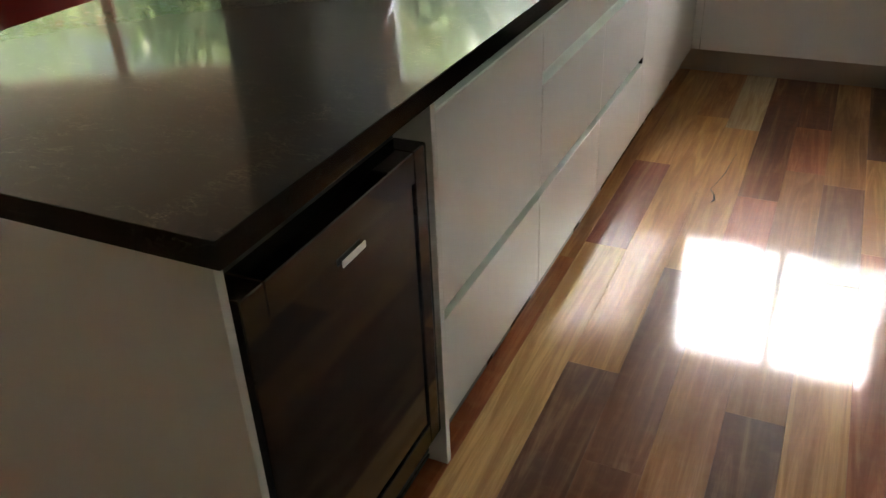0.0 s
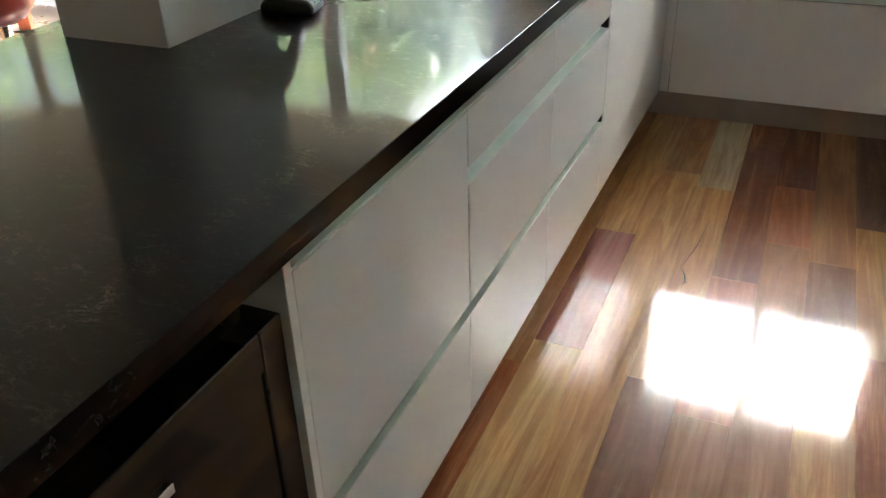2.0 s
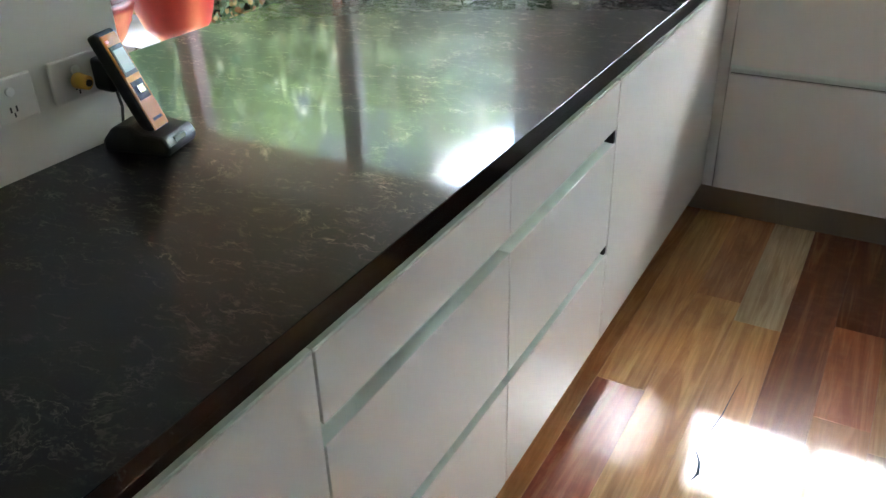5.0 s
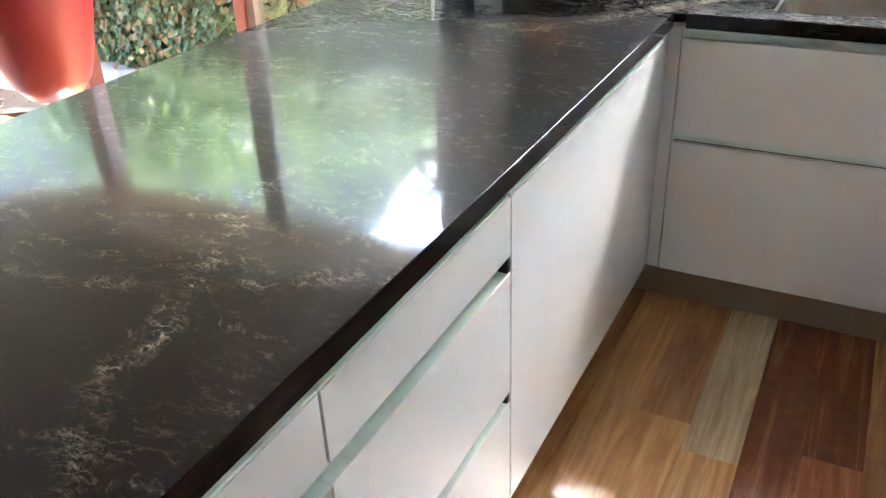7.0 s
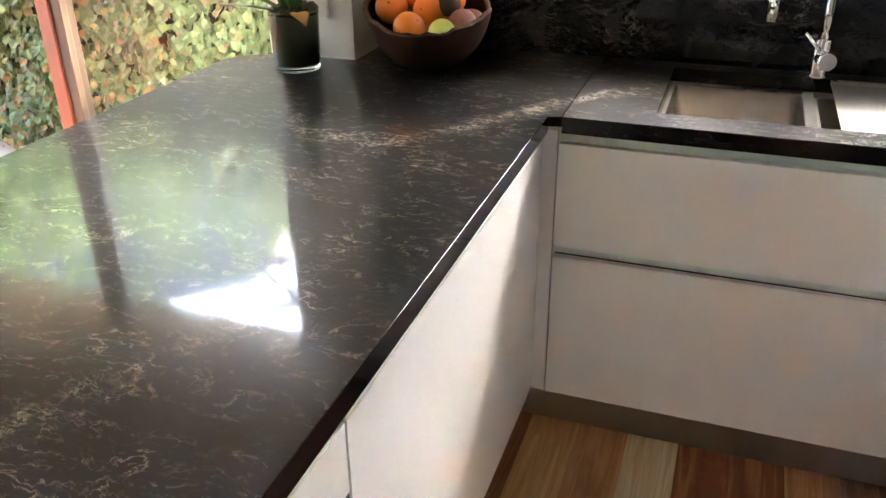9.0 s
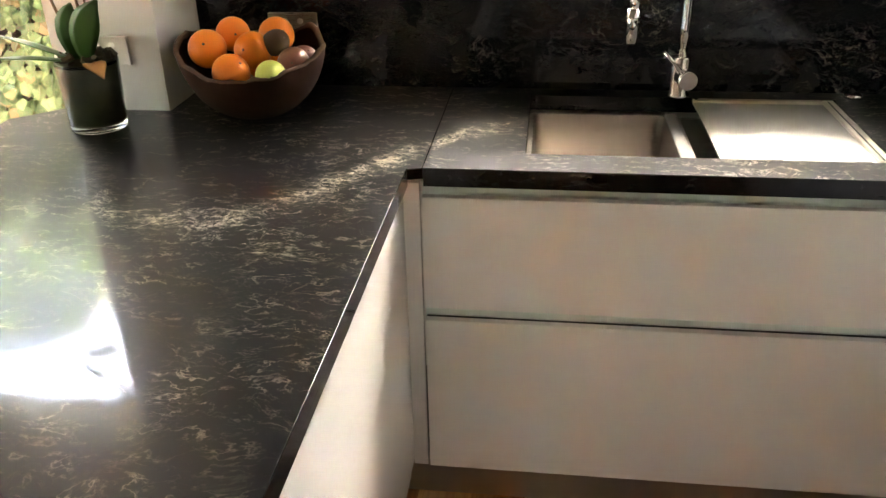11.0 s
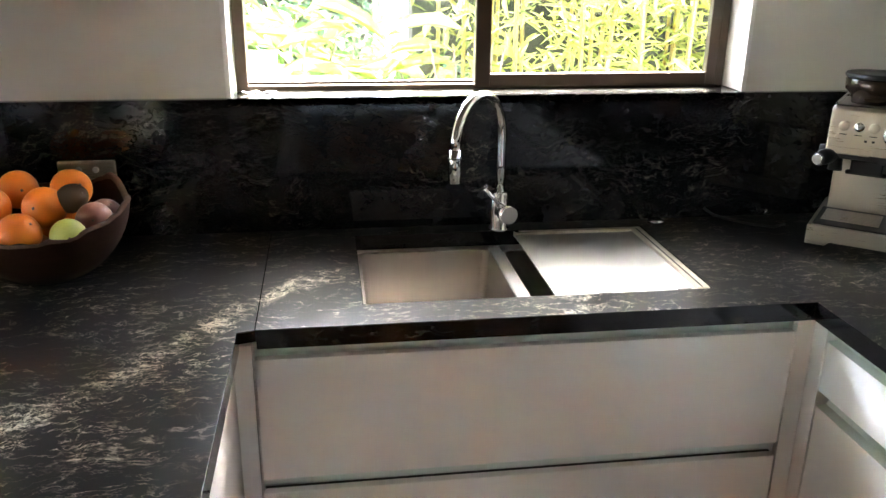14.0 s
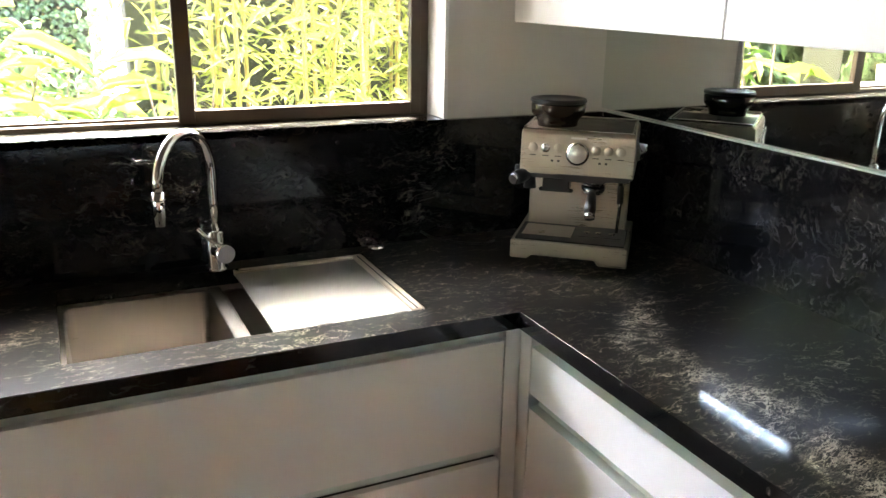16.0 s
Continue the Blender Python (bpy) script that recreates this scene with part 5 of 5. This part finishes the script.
for x, z in ((VX - 0.076, z0 + 0.262), (VX + 0.014, z0 + 0.285)):
    part("stem_clip", boxes((x - 0.014, x + 0.014, VY - 0.006, VY + 0.006, z, z + 0.010), (x - 0.016, x - 0.009, VY - 0.008, VY + 0.004, z - 0.003, z + 0.012), bevel=0.0015), BLACK, ov, "small black stem clip")


def flower(x, y, z, s, face):
    bm = bmesh.new()
    m = pose(x, y, z, *face)
    for ang, ln, wd in ((90, 1.0, 0.55), (210, 1.0, 0.5), (330, 1.0, 0.5), (8, 1.05, 0.95), (172, 1.05, 0.95)):
        ca, sa_ = math.cos(radians(ang)), math.sin(radians(ang))
        ring = []
        for k in range(12):
            t = 2 * math.pi * k / 12
            u, w = 0.5 * (1 - math.cos(t)) * ln * s, 0.5 * math.sin(t) * wd * s
            ring.append(bm.verts.new(m @ Vector((ca * u - sa_ * w, sa_ * u + ca * w, 0.12 * s * math.sin(u / s * 2.6) + 0.15 * abs(w)))))
        c = bm.verts.new(m @ Vector((ca * 0.5 * s * ln, sa_ * 0.5 * s * ln, 0.16 * s)))
        for k in range(12):
            bm.faces.new((ring[k], ring[(k + 1) % 12], c)).smooth = True
    f = part("flower", bm, PETAL, ov, "white moth-orchid bloom")
    bm = turned([(0.0, 0.0), (0.007, 0.003), (0.006, 0.010), (0.0, 0.014)], 10)
    bmesh.ops.transform(bm, matrix=m, verts=bm.verts)
    part("lip", bm, YELLOW, f, "yellow flower lip")


for x, y, z, s, face in ((VX + 0.085, VY - 0.09, z0 + 0.405, 0.050, (75, 10, 10)), (VX + 0.130, VY - 0.10, z0 + 0.412, 0.046, (70, 15, 40)), (VX - 0.100, VY - 0.06, z0 + 0.440, 0.046, (75, 10, 10)), (VX - 0.115, VY - 0.08, z0 + 0.490, 0.045, (80, -20, -20)), (VX - 0.050, VY - 0.09, z0 + 0.525, 0.045, (80, 0, -30)), (VX - 0.085, VY - 0.11, z0 + 0.570, 0.045, (75, 0, 10)), (VX - 0.030, VY - 0.09, z0 + 0.560, 0.044, (70, 20, 30))):
    flower(x, y, z, s, face)


# ---------------------------------------------------------------- power points and phone
def power_point(axis, face, a, b, z0, z1, plate, label, sockets=2):
    """A double outlet. axis y: on a wall facing +x; axis x: on a wall facing -y."""
    th = thing("power_outlet", (face, (a + b) / 2, z0) if axis == "y" else ((a + b) / 2, face, z0), label, "power outlet", "power outlets")

    def slab(p, q, u, v, d0, d1, bev=0.0):
        return boxes((face + d0, face + d1, p, q, u, v), bevel=bev, seg=2) if axis == "y" else boxes((p, q, face - d1, face - d0, u, v), bevel=bev, seg=2)
    part("plate", slab(a, b, z0, z1, 0.0005, 0.010, 0.003), plate, th)
    for k in range(sockets):
        c = a + (b - a) * (0.36 + 0.30 * k)
        zs = z1 - 0.021
        ends = [(face + d, c, zs) for d in (0.0095, 0.0125, 0.0135)] if axis == "y" else [(c, face - d, zs) for d in (0.0095, 0.0125, 0.0135)]
        part("switch", tube(ends, [0.0075, 0.0075, 0.0060], 18), REVEAL, th, "round white push switch")
        for dx in (-0.005, 0.005):
            part("slot", slab(c + dx - 0.0014, c + dx + 0.0014, z0 + 0.016, z0 + 0.025, 0.010, 0.0104), BLACK, th)
        part("slot", slab(c - 0.0012, c + 0.0012, z0 + 0.008, z0 + 0.015, 0.010, 0.0104), BLACK, th)
    return th


CX = -1.172
power_point("y", CX, 2.060, 2.186, 1.011, 1.080, PLASTIC, "white double power outlet on the column")
power_point("y", CX, 2.218, 2.344, 1.011, 1.080, PLASTIC, "white double power outlet with plugs on the column")
power_point("x", 4.634, -1.385, -1.265, 1.035, 1.105, PLASTIC, "white double power outlet on the pier")
power_point("x", SPL, -0.992, -0.860, 1.045, 1.114, STEEL, "steel double power outlet on the black splashback")
yp = thing("plug", (CX, 2.262, 1.03), "yellow power plug in the outlet", "plug")
part("body", tube([(CX + 0.011, 2.262, 1.042), (CX + 0.022, 2.263, 1.041), (CX + 0.034, 2.265, 1.040)], [0.0135, 0.0125, 0.0115], 14), YELLOW, yp)
part("grip", tube([(CX + 0.034, 2.265, 1.040), (CX + 0.0375, 2.2655, 1.0397)], [0.0060, 0.0055], 12), BRONZE, yp)
ad = thing("plug_adapter", (CX, 2.312, 1.02), "black plug-in power adapter with cord", "power adapter")
part("body", boxes((CX + 0.011, CX + 0.058, 2.290, 2.336, 1.016, 1.072), bevel=0.008, seg=3), BLACK, ad)
part("cord", tube([(CX + 0.036, 2.312, 1.018), (CX + 0.040, 2.314, 0.985), (CX + 0.034, 2.312, 0.950), (CX + 0.044, 2.318, 0.926), (CX + 0.06, 2.33, 0.924)], 0.0026, 8), BLACK, ad, "thin black cord")

ph = thing("cordless_phone", (-1.086, 2.320, TOP), "orange and black cordless phone in its charging dock", "phone", rz=14)
part("dock", prism([(-0.062, 0.001), (0.060, 0.001), (0.064, 0.018), (0.052, 0.034), (0.010, 0.038), (-0.006, 0.050), (-0.040, 0.046), (-0.062, 0.022)], -0.045, 0.045, 0.006, "y"), BLACK, ph, "black charging dock", local=True)
part("dock_window", boxes((0.0555, 0.062, -0.020, 0.012, 0.016, 0.028), bevel=0.001), SCREEN, ph, "grey label on the dock", local=True)
lean = pose(0.022, 0, 0.022, 0, -24, 0)


def hs(bm):
    bmesh.ops.transform(bm, matrix=lean, verts=bm.verts)
    return bm


h_ = part("handset", hs(boxes((-0.013, 0.010, -0.025, 0.025, 0.0, 0.186), bevel=0.007, seg=3)), BLACK, ph, "black handset", local=True)
part("faceplate", hs(boxes((0.009, 0.0125, -0.0205, 0.0205, 0.012, 0.178), bevel=0.0015)), ORANGE_PLASTIC, h_, "orange front plate", local=True)
part("screen_bezel", hs(boxes((0.012, 0.0140, -0.017, 0.017, 0.106, 0.158), bevel=0.0006)), BLACK, h_, local=True)
part("screen", hs(boxes((0.0138, 0.0148, -0.0135, 0.0135, 0.113, 0.151))), SCREEN, h_, "grey display", local=True)
part("keypad_panel", hs(boxes((0.012, 0.0140, -0.015, 0.015, 0.064, 0.096), bevel=0.0006)), BLACK, h_, local=True)
part("navigation_key", hs(boxes((0.0138, 0.0165, -0.008, 0.008, 0.074, 0.088), bevel=0.001)), CHROME, h_, local=True)
part("maker_mark", hs(boxes((0.0122, 0.0132, -0.012, 0.012, 0.026, 0.031))), BLACK, h_, "small dark lettering bar", local=True)
part("indicator", hs(boxes((0.0122, 0.0140, -0.016, -0.010, 0.164, 0.169))), LED, h_, "small red light", local=True)


# ---------------------------------------------------------------- dining chairs
def tub_chair(x, y, rz, seat_z, back, arm, mat, label):
    """A swivel tub chair; its back is on the -y side before turning."""
    th = thing("tub_chair", (x, y, 0), label, "chair", "dining chairs", rz=rz)
    n, rows = 36, 7
    spans = []
    for k in range(n + 1):
        a = radians(-205 + 230 * k / n)
        w = 0.5 + 0.5 * math.cos(a + math.pi / 2)
        spans.append((a, seat_z - 0.05, arm + (back - arm) * w ** 1.3))
    bm = bmesh.new()
    grid = []
    for side in (0, 1):
        g_ = []
        for a, lo, hi in spans:
            col = []
            for j in range(rows + 1):
                u = j / rows
                r = 0.10 + 0.125 * u ** 0.5 - side * 0.035 + 0.02 * u * max(0, -math.sin(a))
                zz = lo + (hi - lo) * u + (0.008 if side and j == rows else 0)
                col.append(bm.verts.new((r * math.cos(a), r * math.sin(a), zz)))
            g_.append(col)
        grid.append(g_)
    for g_ in grid:
        for k in range(n):
            for j in range(rows):
                bm.faces.new((g_[k][j], g_[k + 1][j], g_[k + 1][j + 1], g_[k][j + 1])).smooth = True
    for k in range(n):
        bm.faces.new((grid[0][k][rows], grid[0][k + 1][rows], grid[1][k + 1][rows], grid[1][k][rows])).smooth = True
        bm.faces.new((grid[0][k][0], grid[1][k][0], grid[1][k + 1][0], grid[0][k + 1][0]))
    for k in (0, n):
        for j in range(rows):
            bm.faces.new((grid[0][k][j], grid[0][k][j + 1], grid[1][k][j + 1], grid[1][k][j]))
    bmesh.ops.recalc_face_normals(bm, faces=bm.faces)
    part("shell", bm, mat, th, "curved leather back and arms", local=True)
    part("seat", turned([(0.0, seat_z - 0.07), (0.05, seat_z - 0.07), (0.08, seat_z - 0.05), (0.12, seat_z), (0.13, seat_z + 0.025), (0.0, seat_z + 0.035)], 36), mat, th, "round leather seat", local=True)
    part("pedestal", turned([(0.0, 0.02), (0.028, 0.02), (0.026, 0.2), (0.026, seat_z - 0.08), (0.06, seat_z - 0.07), (0.0, seat_z - 0.07)], 20), CHROME, th, "chrome pedestal", local=True)
    part("foot", turned([(0.0, 0.0), (0.20, 0.0), (0.205, 0.006), (0.19, 0.012), (0.05, 0.022), (0.0, 0.03)], 36), CHROME, th, "round chrome foot", local=True)


tub_chair(-2.93, 4.13, 60, 0.50, 0.97, 0.74, RED, "bright red leather tub chair by the garden doors")
tub_chair(-2.86, 3.55, 75, 0.58, 0.73, 0.71, RED_DK, "dark red low tub chair beside the island")
tub_chair(-2.70, 2.44, 80, 0.50, 0.76, 0.70, RED_DK, "dark red low tub chair near the column")
tub_chair(-3.30, 3.32, 95, 0.52, 0.92, 0.70, RED, "bright red leather tub chair in the middle of the room")
tub_chair(-3.56, 4.00, 20, 0.46, 0.95, 0.66, RED, "bright red leather tub chair by the glass wall")


# ---------------------------------------------------------------- floor boards
P = 0.137
TAN, HONEY, PALE, REDW, BROWN, DARKW, AMBER, CREAM = (0.442, 0.189, 0.052), (0.598, 0.293, 0.078), (0.676, 0.390, 0.124), (0.255, 0.052, 0.020), (0.25, 0.092, 0.034), (0.185, 0.072, 0.032), (0.455, 0.130, 0.031), (0.60, 0.46, 0.255)
TAN, HONEY, PALE, REDW, BROWN, DARKW, AMBER, CREAM = (tuple(0.88 * v + 0.12 * (0.5 * c[0] + 0.4 * c[1] + 0.1 * c[2]) for v in c) for c in (TAN, HONEY, PALE, REDW, BROWN, DARKW, AMBER, CREAM))
TAN, HONEY, PALE, REDW, BROWN, DARKW, AMBER, CREAM = (tuple(min(0.85, 1.2 * v) for v in c) for c in (TAN, HONEY, PALE, REDW, BROWN, DARKW, AMBER, CREAM))
REDB = (0.27, 0.086, 0.034)
TONES = [TAN, HONEY, BROWN, TAN, AMBER, BROWN, DARKW, REDW, PALE, HONEY]
floor_ob = bpy.data.objects["floor"]


def board(x0, x1, y0, y1, tone):
    g, c = 0.0001, 0.0005
    bm = bmesh.new()
    lo = [bm.verts.new(p) for p in ((x0 + g, y0 + g, -0.0175), (x1 - g, y0 + g, -0.0175), (x1 - g, y1 - g, -0.0175), (x0 + g, y1 - g, -0.0175))]
    mi = [bm.verts.new((v.co.x, v.co.y, -c)) for v in lo]
    hi = [bm.verts.new(p) for p in ((x0 + g + c, y0 + g + c, 0), (x1 - g - c, y0 + g + c, 0), (x1 - g - c, y1 - g - c, 0), (x0 + g + c, y1 - g - c, 0))]
    for a, b in ((lo, mi), (mi, hi)):
        for k in range(4):
            bm.faces.new((a[k], a[(k + 1) % 4], b[(k + 1) % 4], b[k]))
    bm.faces.new(hi)
    ob = part("board", bm, TIMBER, floor_ob)
    ob.color = (*tone, 1)
    return ob


near = {
    -1: [(-2.0, 0.9, TAN), (0.9, 2.4, AMBER), (2.4, 4.36, TAN)],
    0: [(-2.0, 0.9, BROWN), (0.9, 2.515, PALE), (2.515, 3.20, REDW), (3.20, 4.36, HONEY)],
    1: [(-2.0, 1.2, TAN), (1.2, 1.893, DARKW), (1.893, 3.75, HONEY), (3.75, 4.36, TAN)],
    2: [(-2.0, 0.7, TAN), (0.7, 1.565, BROWN), (1.565, 2.45, BROWN), (2.45, 3.647, HONEY), (3.647, 4.36, CREAM)],
    3: [(-2.0, 1.0, BROWN), (1.0, 2.35, TAN), (2.35, 3.02, AMBER), (3.02, 4.36, REDB)],
    4: [(-2.0, 0.6, AMBER), (0.6, 1.85, DARKW), (1.85, 3.30, TAN), (3.30, 3.75, AMBER), (3.75, 4.36, REDB)],
    5: [(-2.0, 1.4, TAN), (1.4, 2.535, HONEY), (2.535, 3.22, BROWN), (3.22, 4.36, TAN)],
    6: [(-2.0, 1.1, BROWN), (1.1, 2.75, AMBER), (2.75, 3.5, HONEY), (3.5, 4.36, DARKW)],
    7: [(-2.0, 0.4, HONEY), (0.4, 2.2, BROWN), (2.2, 4.36, TAN)],
    8: [(-2.0, 1.7, TAN), (1.7, 4.36, BROWN)],
}
for col, rows in near.items():
    for y0, y1, tone in rows:
        b_ = board(-0.546 + P * col, -0.546 + P * (col + 1), y0, y1, tone)
        if col == 2 and tone == HONEY:
            part("gum_vein", tube([(-0.216, 2.93, -0.0006), (-0.206, 2.96, -0.0006), (-0.213, 3.0, -0.0006), (-0.232, 3.04, -0.0006), (-0.216, 3.12, -0.0006), (-0.203, 3.2, -0.0006), (-0.195, 3.33, -0.0006), (-0.186, 3.42, -0.0006)], [0.001, 0.0042, 0.003, 0.0012, 0.0016, 0.002, 0.0012, 0.0004], 6), VOID, b_, "dark gum vein in the board")
x = -0.546 - 2 * P
k = 0
while x > -6.1:
    if x > -1.2:
        spans = [(-2.0, 0.84)]
    else:
        o_ = -2.05 + 0.7 * ((k * 37) % 10) / 10
        cuts = [-2.05, o_ + 1.1, o_ + 2.7, o_ + 4.4, o_ + 5.7, 4.94 if x > -3.9 else 4.94 + (x + 3.9) * 0.69]
        spans = [(a, b) for a, b in zip(cuts, cuts[1:]) if b - a > 0.05]
    for a, b in spans:
        board(x, x + P, a, b, TONES[(k * 7 + int(a * 3) + 20) % 10])
        k += 1
    x -= P
